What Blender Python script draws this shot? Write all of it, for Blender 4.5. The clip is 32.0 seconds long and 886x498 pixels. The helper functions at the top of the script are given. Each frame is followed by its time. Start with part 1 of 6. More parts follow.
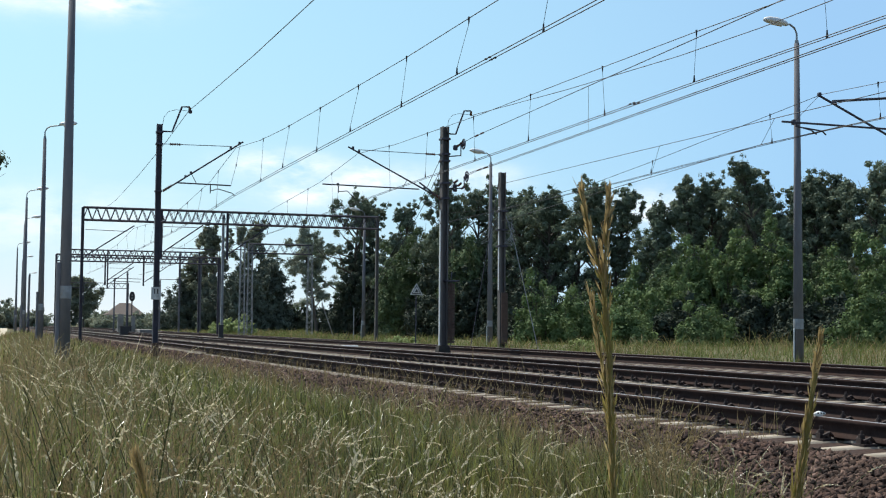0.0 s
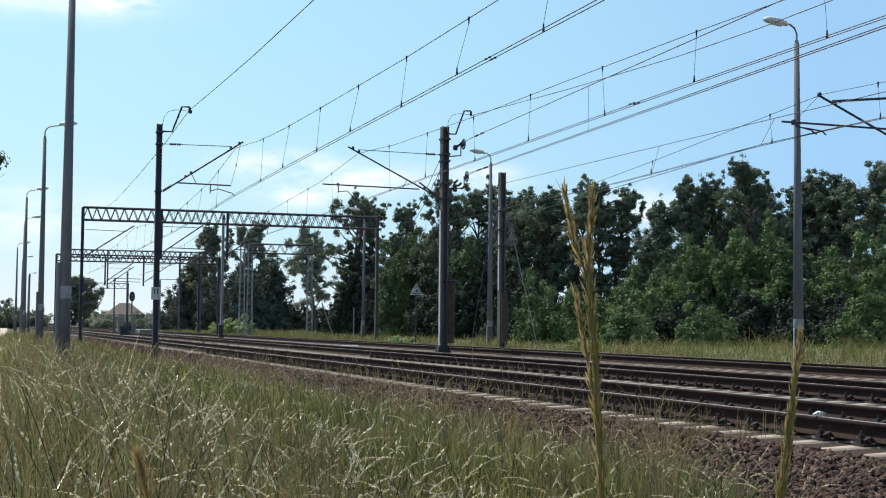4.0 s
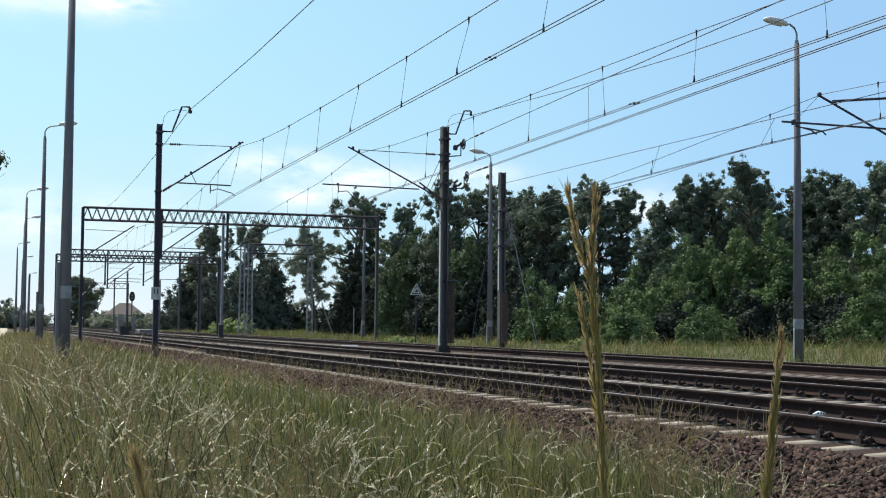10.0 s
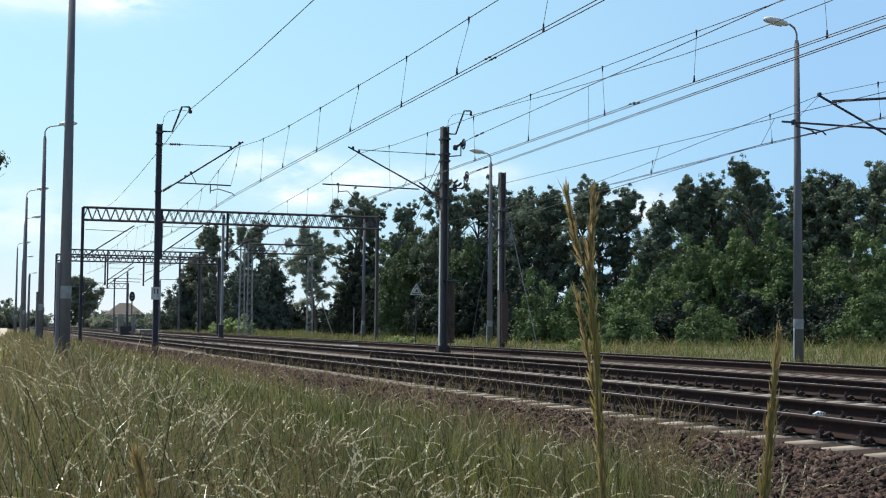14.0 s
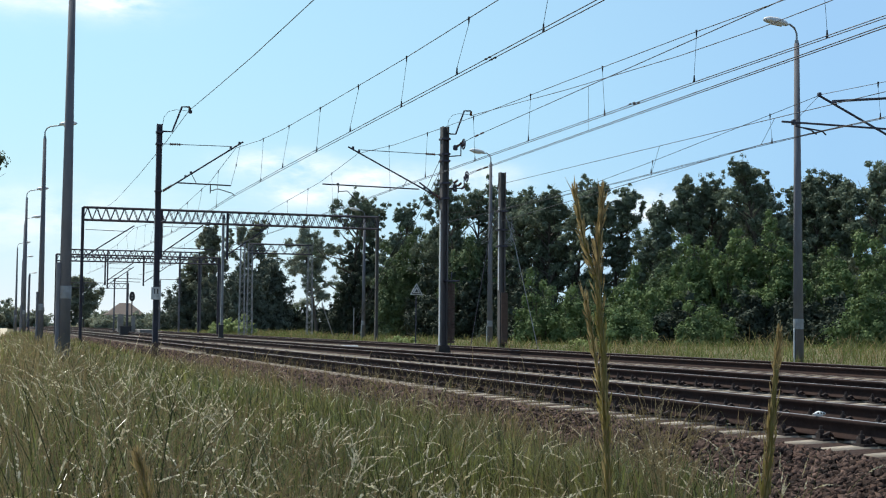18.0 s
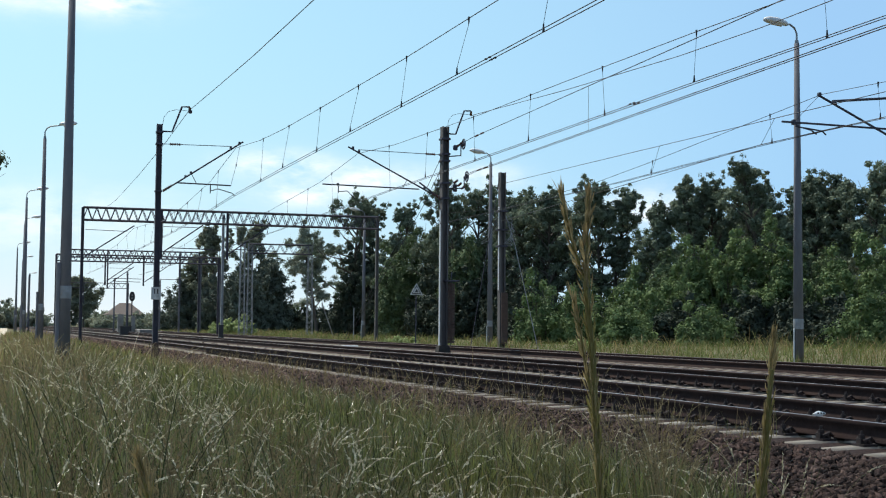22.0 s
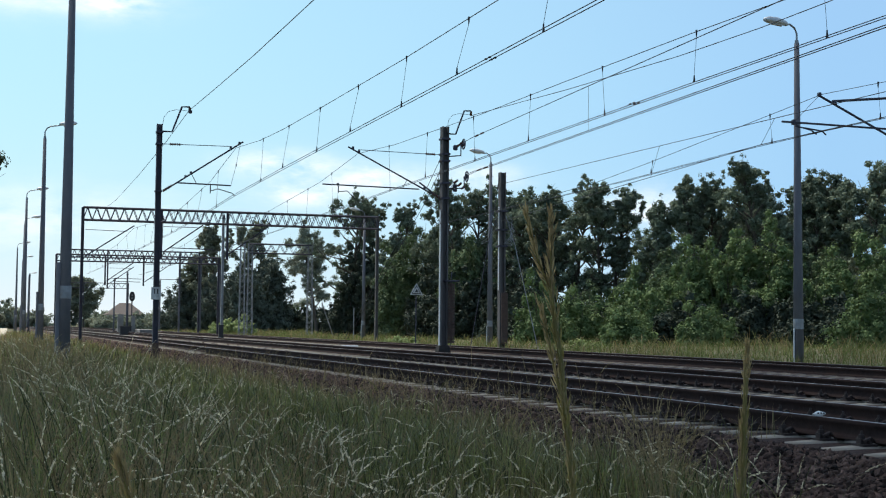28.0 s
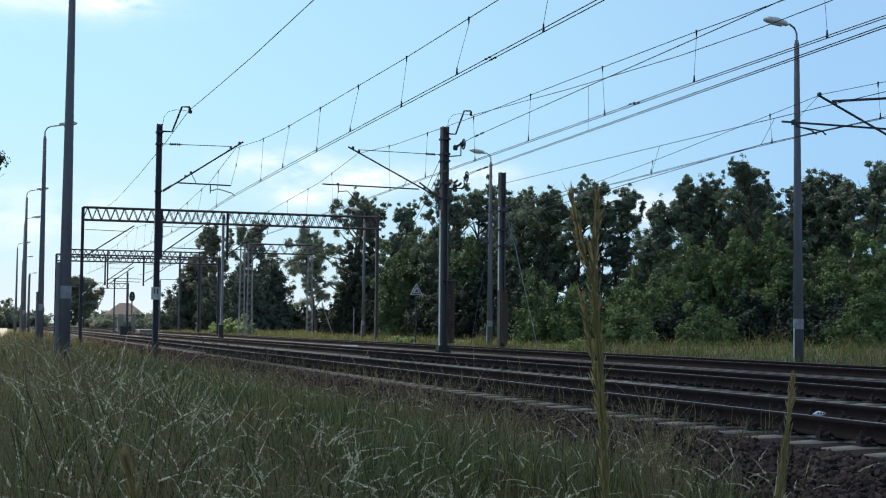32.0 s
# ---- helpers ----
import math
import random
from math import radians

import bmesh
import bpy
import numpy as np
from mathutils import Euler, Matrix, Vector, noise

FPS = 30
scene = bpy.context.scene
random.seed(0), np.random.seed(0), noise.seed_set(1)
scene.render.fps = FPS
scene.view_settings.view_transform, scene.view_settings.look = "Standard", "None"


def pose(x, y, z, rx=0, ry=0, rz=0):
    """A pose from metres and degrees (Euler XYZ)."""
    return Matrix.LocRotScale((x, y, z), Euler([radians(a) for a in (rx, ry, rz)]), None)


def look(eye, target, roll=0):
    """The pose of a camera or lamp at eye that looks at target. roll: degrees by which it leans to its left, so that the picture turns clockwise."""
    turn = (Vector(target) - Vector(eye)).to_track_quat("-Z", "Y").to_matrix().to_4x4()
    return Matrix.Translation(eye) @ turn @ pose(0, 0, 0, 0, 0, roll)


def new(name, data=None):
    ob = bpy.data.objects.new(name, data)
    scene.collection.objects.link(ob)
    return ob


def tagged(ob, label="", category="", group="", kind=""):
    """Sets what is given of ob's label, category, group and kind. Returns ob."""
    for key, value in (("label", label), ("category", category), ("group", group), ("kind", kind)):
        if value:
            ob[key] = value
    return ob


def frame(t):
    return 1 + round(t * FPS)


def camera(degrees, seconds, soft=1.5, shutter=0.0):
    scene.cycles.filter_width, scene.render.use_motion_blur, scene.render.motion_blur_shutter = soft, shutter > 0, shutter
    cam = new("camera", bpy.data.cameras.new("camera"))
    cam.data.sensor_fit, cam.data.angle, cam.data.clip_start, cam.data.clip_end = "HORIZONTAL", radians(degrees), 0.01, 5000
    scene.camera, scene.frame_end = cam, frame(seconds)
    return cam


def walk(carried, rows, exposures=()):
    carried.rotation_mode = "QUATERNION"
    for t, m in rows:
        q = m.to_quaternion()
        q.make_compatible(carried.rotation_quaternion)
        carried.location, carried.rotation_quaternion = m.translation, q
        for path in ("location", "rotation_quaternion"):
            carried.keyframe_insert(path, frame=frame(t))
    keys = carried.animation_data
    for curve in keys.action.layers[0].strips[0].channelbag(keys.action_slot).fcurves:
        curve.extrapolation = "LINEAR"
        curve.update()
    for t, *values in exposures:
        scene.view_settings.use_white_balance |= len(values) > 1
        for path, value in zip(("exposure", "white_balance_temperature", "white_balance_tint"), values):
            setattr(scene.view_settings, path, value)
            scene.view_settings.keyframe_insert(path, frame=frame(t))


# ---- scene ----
cam = camera(36.15, 32.0, soft=1.12)
EYE = (0.0, 0.0, 0.796)
AIM = look(EYE, (math.sin(radians(18.627)) * math.cos(radians(3.254)) * 100,
                 math.cos(radians(18.627)) * math.cos(radians(3.254)) * 100,
                 0.796 + math.sin(radians(3.254)) * 100), 0.504)
PATH = [(0.0, AIM), (32.0, AIM)]
walk(cam, PATH)

# ---- world, sun, exposure ----
SUN_AZ, SUN_EL = radians(-24), radians(57)
scene.view_settings.exposure = 0.42
SUN_WAY = Vector((math.sin(SUN_AZ) * math.cos(SUN_EL), math.cos(SUN_AZ) * math.cos(SUN_EL), math.sin(SUN_EL)))

sun = new("sun", bpy.data.lights.new("sun", "SUN"))
sun.data.energy, sun.data.angle, sun.data.color = 4.15, radians(0.55), (0.95, 0.92, 0.82)
sun.matrix_basis = look((0, 0, 60), Vector((0, 0, 60)) - SUN_WAY)

world = bpy.data.worlds.new("sky")
scene.world = world
world.use_nodes = True
wn, wl = world.node_tree.nodes, world.node_tree.links
wn.clear()


def wnode(kind, **values):
    n = wn.new(kind)
    for k, v in values.items():
        n.inputs[k].default_value = v
    return n


sky = wn.new("ShaderNodeTexSky")
sky.sky_type, sky.sun_disc = "NISHITA", False
sky.sun_elevation, sky.sun_rotation = SUN_EL, SUN_AZ
sky.air_density, sky.dust_density, sky.ozone_density = 1.0, 0.2, 2.4
sky_hue = wnode("ShaderNodeHueSaturation", Saturation=0.78, Value=1.0)
wl.new(sky.outputs[0], sky_hue.inputs["Color"])
geo = wn.new("ShaderNodeTexCoord")
# thin fair-weather clouds: azimuth (from the track's direction), elevation, half width, half height, strength
CLOUDS = [(1.2, 13.6, 4.2, 1.0, 0.9), (4.8, 13.1, 1.5, 0.6, 0.8), (11.7, 6.7, 2.0, 0.5, 1.15), (12.8, 5.5, 1.8, 0.5, 1.0),
          (15.9, 6.2, 1.8, 0.5, 1.1), (27.2, 5.0, 1.8, 0.8, 0.9), (20.4, 6.3, 1.6, 0.5, 0.8), (2.6, 4.2, 5.0, 1.2, 0.5),
          (-14.0, 17.0, 7.0, 2.2, 0.8), (-40.0, 11.0, 9.0, 2.0, 0.8), (62.0, 14.0, 8.0, 2.2, 0.8), (120.0, 16.0, 12.0, 3.0, 0.8),
          (-110.0, 14.0, 12.0, 3.0, 0.8), (175.0, 18.0, 12.0, 3.5, 0.8)]
sep = wn.new("ShaderNodeSeparateXYZ")
wl.new(geo.outputs["Generated"], sep.inputs[0])


def wmath(op, a, b=None):
    n = wn.new("ShaderNodeMath")
    n.operation = op
    for i, v in enumerate((a, b)):
        if v is None:
            continue
        if isinstance(v, (int, float)):
            n.inputs[i].default_value = v
        else:
            wl.new(v, n.inputs[i])
    return n.outputs[0]


az = wmath("MULTIPLY", wmath("ARCTAN2", sep.outputs[0], sep.outputs[1]), 57.2958)
el = wmath("MULTIPLY", wmath("ARCSINE", sep.outputs[2]), 57.2958)
fluff = wnode("ShaderNodeTexNoise", Scale=26.0, Detail=7.0, Roughness=0.62)
stretch = wn.new("ShaderNodeMapping")
stretch.inputs["Scale"].default_value = (1.0, 1.0, 2.6)
wl.new(geo.outputs["Generated"], stretch.inputs[0])
wl.new(stretch.outputs[0], fluff.inputs["Vector"])
total = None
for a0, e0, wa, we, s in CLOUDS:
    u = wmath("DIVIDE", wmath("SUBTRACT", az, a0), wa)
    v = wmath("DIVIDE", wmath("SUBTRACT", el, e0), we)
    d2 = wmath("ADD", wmath("MULTIPLY", u, u), wmath("MULTIPLY", v, v))
    g = wmath("MULTIPLY", wmath("POWER", 2.718, wmath("MULTIPLY", d2, -1.0)), s)
    total = g if total is None else wmath("ADD", total, g)
puff = wmath("MULTIPLY", wmath("SUBTRACT", fluff.outputs[0], 0.30), 3.2)
cover = wn.new("ShaderNodeClamp")
wl.new(wmath("MULTIPLY", total, puff), cover.inputs[0])
def wmix(amount, a, b):
    n = wn.new("ShaderNodeMix")
    n.data_type = "RGBA"
    n.clamp_factor = True
    wl.new(amount, n.inputs[0])
    for k, v in ((6, a), (7, b)):
        if isinstance(v, tuple):
            n.inputs[k].default_value = (*v, 1)
        else:
            wl.new(v, n.inputs[k])
    return n.outputs[2]


# hazy summer air: paler and brighter towards the sun's side, whitest at the horizon
toward = wmath("COSINE", wmath("MULTIPLY", wmath("SUBTRACT", az, math.degrees(SUN_AZ)), 0.0174533))
aureole = wmath("MULTIPLY", wmath("SUBTRACT", toward, 0.52), 2.5)
hazy = wmix(aureole, (1.98, 3.88, 6.05), (2.95, 5.62, 6.6))
low_sky = wmath("POWER", 2.718, wmath("MULTIPLY", wmath("POWER", wmath("DIVIDE", wmath("MAXIMUM", el, 0.0), 30.0), 2.0), -1.0))
aired = wmix(wmath("MULTIPLY", low_sky, 0.9), sky_hue.outputs[0], hazy)
white = wmath("MULTIPLY", wmath("MULTIPLY", wmath("MINIMUM", wmath("MAXIMUM", wmath("ADD", aureole, 0.12), 0.12), 1.0), wmath("POWER", 2.718, wmath("MULTIPLY", wmath("MAXIMUM", el, 0.0), -0.23))), 1.0)
misty = wmix(white, aired, (5.8, 6.25, 6.55))
cloud_mix = wn.new("ShaderNodeMix")
cloud_mix.data_type = "RGBA"
wl.new(cover.outputs[0], cloud_mix.inputs[0])
wl.new(misty, cloud_mix.inputs[6])
cloud_mix.inputs[7].default_value = (7.6, 7.8, 7.9, 1)
back = wnode("ShaderNodeBackground", Strength=0.115)
wl.new(cloud_mix.outputs[2], back.inputs[0])
wl.new(back.outputs[0], wn.new("ShaderNodeOutputWorld").inputs[0])


# ---- materials ----
def material(name, dark, light, scale=6.0, rough=0.8, metal=0.0, bump=0.3, bump_scale=40.0, per_object=0.0, island=0.0,
             stain=None, stain_scale=1.2, stain_amount=0.5, translucent=0.0, stretch_z=1.0, gloss=0.5):
    """Two tones mixed by noise, coarse stains, fine bump; optional change from piece to piece."""
    m = bpy.data.materials.new(name)
    m.use_nodes = True
    nt = m.node_tree
    b = nt.nodes["Principled BSDF"]
    tc = nt.nodes.new("ShaderNodeTexCoord")
    mp = nt.nodes.new("ShaderNodeMapping")
    mp.inputs["Scale"].default_value = (1, 1, stretch_z)
    nt.links.new(tc.outputs["Object"], mp.inputs[0])
    n1 = nt.nodes.new("ShaderNodeTexNoise")
    n1.inputs["Scale"].default_value, n1.inputs["Detail"].default_value, n1.inputs["Roughness"].default_value = scale, 6, 0.65
    nt.links.new(mp.outputs[0], n1.inputs["Vector"])
    ramp = nt.nodes.new("ShaderNodeValToRGB")
    ramp.color_ramp.elements[0].position, ramp.color_ramp.elements[1].position = 0.3, 0.7
    ramp.color_ramp.elements[0].color, ramp.color_ramp.elements[1].color = (*dark, 1), (*light, 1)
    nt.links.new(n1.outputs[0], ramp.inputs[0])
    colour = ramp.outputs[0]
    if stain:
        n2 = nt.nodes.new("ShaderNodeTexNoise")
        n2.inputs["Scale"].default_value, n2.inputs["Detail"].default_value = stain_scale, 5
        nt.links.new(mp.outputs[0], n2.inputs["Vector"])
        r2 = nt.nodes.new("ShaderNodeMapRange")
        r2.inputs["From Min"].default_value, r2.inputs["From Max"].default_value = 0.45, 0.65
        r2.inputs["To Max"].default_value = stain_amount
        nt.links.new(n2.outputs[0], r2.inputs[0])
        mx = nt.nodes.new("ShaderNodeMix")
        mx.data_type = "RGBA"
        nt.links.new(r2.outputs[0], mx.inputs[0])
        nt.links.new(colour, mx.inputs[6])
        mx.inputs[7].default_value = (*stain, 1)
        colour = mx.outputs[2]
    if per_object or island:
        src = nt.nodes.new("ShaderNodeObjectInfo").outputs["Random"] if per_object else nt.nodes.new("ShaderNodeNewGeometry").outputs["Random Per Island"]
        amount = per_object or island
        mr = nt.nodes.new("ShaderNodeMapRange")
        mr.inputs["To Min"].default_value, mr.inputs["To Max"].default_value = 1 - amount, 1 + amount
        nt.links.new(src, mr.inputs[0])
        hs = nt.nodes.new("ShaderNodeHueSaturation")
        nt.links.new(mr.outputs[0], hs.inputs["Value"])
        nt.links.new(colour, hs.inputs["Color"])
        colour = hs.outputs[0]
    nt.links.new(colour, b.inputs["Base Color"])
    b.inputs["Roughness"].default_value, b.inputs["Metallic"].default_value = rough, metal
    b.inputs["Specular IOR Level"].default_value = gloss
    if bump:
        n3 = nt.nodes.new("ShaderNodeTexNoise")
        n3.inputs["Scale"].default_value, n3.inputs["Detail"].default_value = bump_scale, 4
        nt.links.new(mp.outputs[0], n3.inputs["Vector"])
        bp = nt.nodes.new("ShaderNodeBump")
        bp.inputs["Strength"].default_value, bp.inputs["Distance"].default_value = bump, 0.02
        nt.links.new(n3.outputs[0], bp.inputs["Height"])
        nt.links.new(bp.outputs[0], b.inputs["Normal"])
    if translucent:
        tr = nt.nodes.new("ShaderNodeBsdfTranslucent")
        nt.links.new(colour, tr.inputs[0])
        ms = nt.nodes.new("ShaderNodeMixShader")
        ms.inputs[0].default_value = translucent
        nt.links.new(b.outputs[0], ms.inputs[1])
        nt.links.new(tr.outputs[0], ms.inputs[2])
        nt.links.new(ms.outputs[0], nt.nodes["Material Output"].inputs[0])
    return m


M_SOIL = material("soil", (0.10, 0.085, 0.05), (0.17, 0.15, 0.08), 3, 0.95, bump=0.5, bump_scale=12, stain=(0.09, 0.12, 0.04), stain_scale=0.3, gloss=0.2)
M_SAND = material("sand", (0.42, 0.36, 0.26), (0.55, 0.48, 0.36), 4, 0.95, bump=0.4, bump_scale=30)
M_BALLAST = material("ballast", (0.023, 0.0132, 0.0102), (0.080, 0.0495, 0.0385), 22, 0.95, bump=1.0, bump_scale=24, stain=(0.055, 0.038, 0.032), stain_scale=0.7, gloss=0.2)
M_STONE = material("crushed_stone", (0.030, 0.019, 0.015), (0.122, 0.079, 0.062), 9, 0.9, bump=0.4, bump_scale=60, island=0.95, stain=(0.066, 0.038, 0.030), stain_scale=2, gloss=0.2)
M_PIECE = material("single_stones", (0.030, 0.019, 0.015), (0.115, 0.075, 0.060), 9, 0.9, bump=0.4, bump_scale=60, per_object=0.85, gloss=0.2)
M_RAIL = material("rail_steel", (0.020, 0.012, 0.011), (0.044, 0.027, 0.023), 12, 0.9, 0.0, bump=0.2, bump_scale=80, gloss=0.15, stain=(0.05, 0.026, 0.019), stain_scale=2)
M_RAILTOP = material("worn_rail_head", (0.17, 0.16, 0.16), (0.28, 0.27, 0.265), 8, 0.5, 0.6, bump=0.05)
M_RAILTOP_DULL = material("dull_rail_head", (0.14, 0.12, 0.11), (0.25, 0.22, 0.2), 8, 0.5, 0.6, bump=0.05)
M_SLEEPER = material("sleeper_concrete", (0.27, 0.235, 0.19), (0.42, 0.37, 0.30), 6, 0.9, bump=0.35, bump_scale=60, per_object=0.14, stain=(0.20, 0.15, 0.11), stain_scale=3, stain_amount=0.6, gloss=0.2)
M_CLIP = material("fastener_steel", (0.028, 0.019, 0.017), (0.066, 0.048, 0.043), 20, 0.75, 0.1, bump=0.1, gloss=0.3)
M_MAST = material("mast_steel", (0.050, 0.050, 0.066), (0.088, 0.087, 0.108), 4, 0.7, 0.1, bump=0.1, stain=(0.06, 0.045, 0.045), stain_scale=1.5, gloss=0.2)
M_GALV = material("galvanised_steel", (0.22, 0.23, 0.24), (0.34, 0.35, 0.36), 6, 0.55, 0.5, bump=0.1, stain=(0.18, 0.15, 0.13), stain_scale=2)
M_CONCRETE = material("pole_concrete", (0.115, 0.115, 0.13), (0.165, 0.166, 0.182), 5, 0.9, bump=0.3, bump_scale=50, stain=(0.09, 0.088, 0.092), stain_scale=1.1, stretch_z=0.25)
M_MASTC = material("dark_concrete", (0.075, 0.068, 0.066), (0.13, 0.12, 0.114), 5, 0.9, bump=0.3, bump_scale=50, stain=(0.05, 0.045, 0.042), stain_scale=1.1, stretch_z=0.25)
M_FOUND = material("old_foundation", (0.018, 0.015, 0.013), (0.042, 0.036, 0.032), 5, 0.95, bump=0.4)
M_RUST = material("rusty_iron", (0.055, 0.034, 0.026), (0.10, 0.06, 0.045), 8, 0.85, 0.1, bump=0.3)
M_WIRE = material("copper_wire", (0.04, 0.04, 0.045), (0.07, 0.065, 0.065), 5, 0.6, 0.5, bump=0)
M_INSUL = material("glazed_porcelain", (0.09, 0.04, 0.025), (0.14, 0.07, 0.04), 5, 0.25, bump=0)
M_LAMP = material("lamp_shell", (0.55, 0.56, 0.56), (0.66, 0.66, 0.65), 6, 0.5, bump=0.1)
M_LENS = material("lamp_lens", (0.5, 0.5, 0.48), (0.62, 0.62, 0.6), 6, 0.2, bump=0)
M_WHITE = material("white_paint", (0.68, 0.68, 0.66), (0.8, 0.8, 0.78), 9, 0.6, bump=0.1, stain=(0.5, 0.48, 0.44), stain_scale=4)
M_ENAMEL = material("greyish_enamel", (0.42, 0.42, 0.40), (0.58, 0.58, 0.55), 9, 0.6, bump=0.1, stain=(0.16, 0.15, 0.13), stain_scale=6)
M_BLACK = material("black_paint", (0.015, 0.015, 0.015), (0.03, 0.03, 0.03), 9, 0.6, bump=0.1)
M_CABINET = material("cabinet_paint", (0.17, 0.165, 0.15), (0.23, 0.225, 0.205), 5, 0.6, bump=0.1, stain=(0.33, 0.31, 0.28), stain_scale=2)
M_BARK = material("bark", (0.06, 0.05, 0.04), (0.12, 0.10, 0.08), 8, 0.95, bump=0.9, bump_scale=18, stretch_z=0.3)
M_OAK = material("oak_leaves", (0.092, 0.122, 0.094), (0.205, 0.242, 0.155), 0.45, 0.55, bump=0, island=0.22, translucent=0.2, gloss=0.06)
# brighter and dimmer copy of the shrub foliage: sun and shade put into colour
M_BUSH_LIT = material("lit_bush_leaves", (0.060, 0.100, 0.044), (0.20, 0.27, 0.108), 0.6, 0.55, bump=0, island=0.22, translucent=0.2, gloss=0.06)
M_BUSH_DIM = material("dim_bush_leaves", (0.066, 0.098, 0.054), (0.155, 0.205, 0.095), 0.5, 0.55, bump=0, island=0.22, translucent=0.15, gloss=0.06)
M_POPLAR = material("grey_leaves", (0.21, 0.24, 0.19), (0.34, 0.37, 0.29), 0.6, 0.55, bump=0, island=0.35, translucent=0.4, gloss=0.05)
# next two: far foliage, lightened in colour to stand in for distance haze
M_LOOSE = material("hazed_loose_leaves", (0.155, 0.175, 0.13), (0.27, 0.29, 0.20), 0.6, 0.55, bump=0, island=0.4, translucent=0.35, gloss=0.05)
M_SPRUCE = material("hazed_spruce_needles", (0.068, 0.084, 0.070), (0.125, 0.147, 0.11), 0.6, 0.6, bump=0, island=0.3, translucent=0.12, gloss=0.05)
# darker still: deep shade under the trees put into the leaf colour
M_GLOOM = material("gloom_leaves", (0.032, 0.044, 0.034), (0.072, 0.088, 0.060), 0.6, 0.6, bump=0, island=0.3, translucent=0.08, gloss=0.05)
M_ELDER = material("pale_shrub_leaves", (0.22, 0.27, 0.10), (0.36, 0.42, 0.17), 0.8, 0.55, bump=0, island=0.3, translucent=0.3, gloss=0.12)
M_GRASS = material("meadow_grass", (0.078, 0.092, 0.024), (0.205, 0.215, 0.066), 0.7, 0.28, bump=0, island=0.8, translucent=0.38, stain=(0.25, 0.19, 0.08), stain_scale=0.5, stain_amount=0.35, gloss=0.4)
M_VERGE = material("verge_grass", (0.075, 0.105, 0.026), (0.155, 0.185, 0.055), 0.35, 0.7, bump=0, island=0.4, translucent=0.3, stain=(0.22, 0.185, 0.085), stain_scale=0.25, stain_amount=0.5, gloss=0.12)
M_DRY = material("dry_grass", (0.175, 0.125, 0.060), (0.35, 0.265, 0.135), 0.8, 0.65, bump=0, island=0.5, translucent=0.3, gloss=0.2)
M_SEED = material("pale_seed_heads", (0.52, 0.43, 0.27), (0.88, 0.78, 0.55), 9, 0.4, bump=0, island=0.35, translucent=0.35, gloss=0.3)
M_REED = material("reed_stalk", (0.19, 0.158, 0.04), (0.33, 0.26, 0.075), 7, 0.6, bump=0, island=0.3, translucent=0.4)
M_PLUME = material("reed_plume", (0.26, 0.185, 0.085), (0.44, 0.33, 0.15), 7, 0.7, bump=0, island=0.3, translucent=0.5)
M_DARKSTEM = material("dark_green_stem", (0.035, 0.042, 0.014), (0.07, 0.075, 0.025), 3, 0.6, bump=0, island=0.3, translucent=0.15, gloss=0.2)
M_CLOUD = material("cloud_white", (0.8, 0.8, 0.8), (0.85, 0.85, 0.85), 0.05, 1.0, bump=0)
M_WALL = material("rendered_wall", (0.28, 0.25, 0.21), (0.36, 0.33, 0.28), 2, 0.9, bump=0.2)
M_ROOF = material("roof_tiles", (0.10, 0.078, 0.068), (0.145, 0.115, 0.097), 3, 0.85, bump=0.5, bump_scale=8)
M_PLATFORM = material("platform_concrete", (0.16, 0.15, 0.14), (0.24, 0.23, 0.21), 3, 0.9, bump=0.2)


# ---- mesh helpers ----
def mesh_arrays(name, verts, faces, mats, index=None, smooth=False):
    """A mesh from numpy: verts (n, 3), faces a list of (m, k) index arrays."""
    me = bpy.data.meshes.new(name)
    loops = np.concatenate([f.ravel() for f in faces]).astype(np.int32)
    sizes = np.concatenate([np.full(len(f), f.shape[1]) for f in faces]).astype(np.int32)
    starts = np.concatenate([[0], np.cumsum(sizes)[:-1]]).astype(np.int32)
    me.vertices.add(len(verts))
    me.vertices.foreach_set("co", np.asarray(verts, dtype=np.float32).ravel())
    me.loops.add(len(loops))
    me.loops.foreach_set("vertex_index", loops)
    me.polygons.add(len(sizes))
    me.polygons.foreach_set("loop_start", starts)
    for m in mats:
        me.materials.append(m)
    if index is not None:
        me.polygons.foreach_set("material_index", np.asarray(index, dtype=np.int32))
    if smooth:
        me.polygons.foreach_set("use_smooth", np.ones(len(sizes), dtype=bool))
    me.update(calc_edges=True)
    me.validate()
    return me


def part(name, bm, mat, parent=None, label="", smooth=False):
    me = bpy.data.meshes.new(name)
    if smooth:
        for f in bm.faces:
            f.smooth = True
    bm.to_mesh(me)
    bm.free()
    me.materials.append(mat)
    ob = new(name, me)
    ob.parent = parent
    if label:
        tagged(ob, label)
    return ob


def tube(bm, a, b, r0, r1=None, n=8, cap=True):
    a, b = Vector(a), Vector(b)
    r1 = r0 if r1 is None else r1
    d = (b - a).normalized()
    s = d.cross(Vector((0, 0, 1)) if abs(d.z) < 0.95 else Vector((1, 0, 0))).normalized()
    t = d.cross(s)
    ra, rb = [], []
    for i in range(n):
        w = 2 * math.pi * i / n
        o = s * math.cos(w) + t * math.sin(w)
        ra.append(bm.verts.new(a + o * r0))
        rb.append(bm.verts.new(b + o * r1))
    for i in range(n):
        bm.faces.new((ra[i], rb[i], rb[(i + 1) % n], ra[(i + 1) % n]))
    if cap:
        bm.faces.new(ra)
        bm.faces.new(rb[::-1])
    return bm


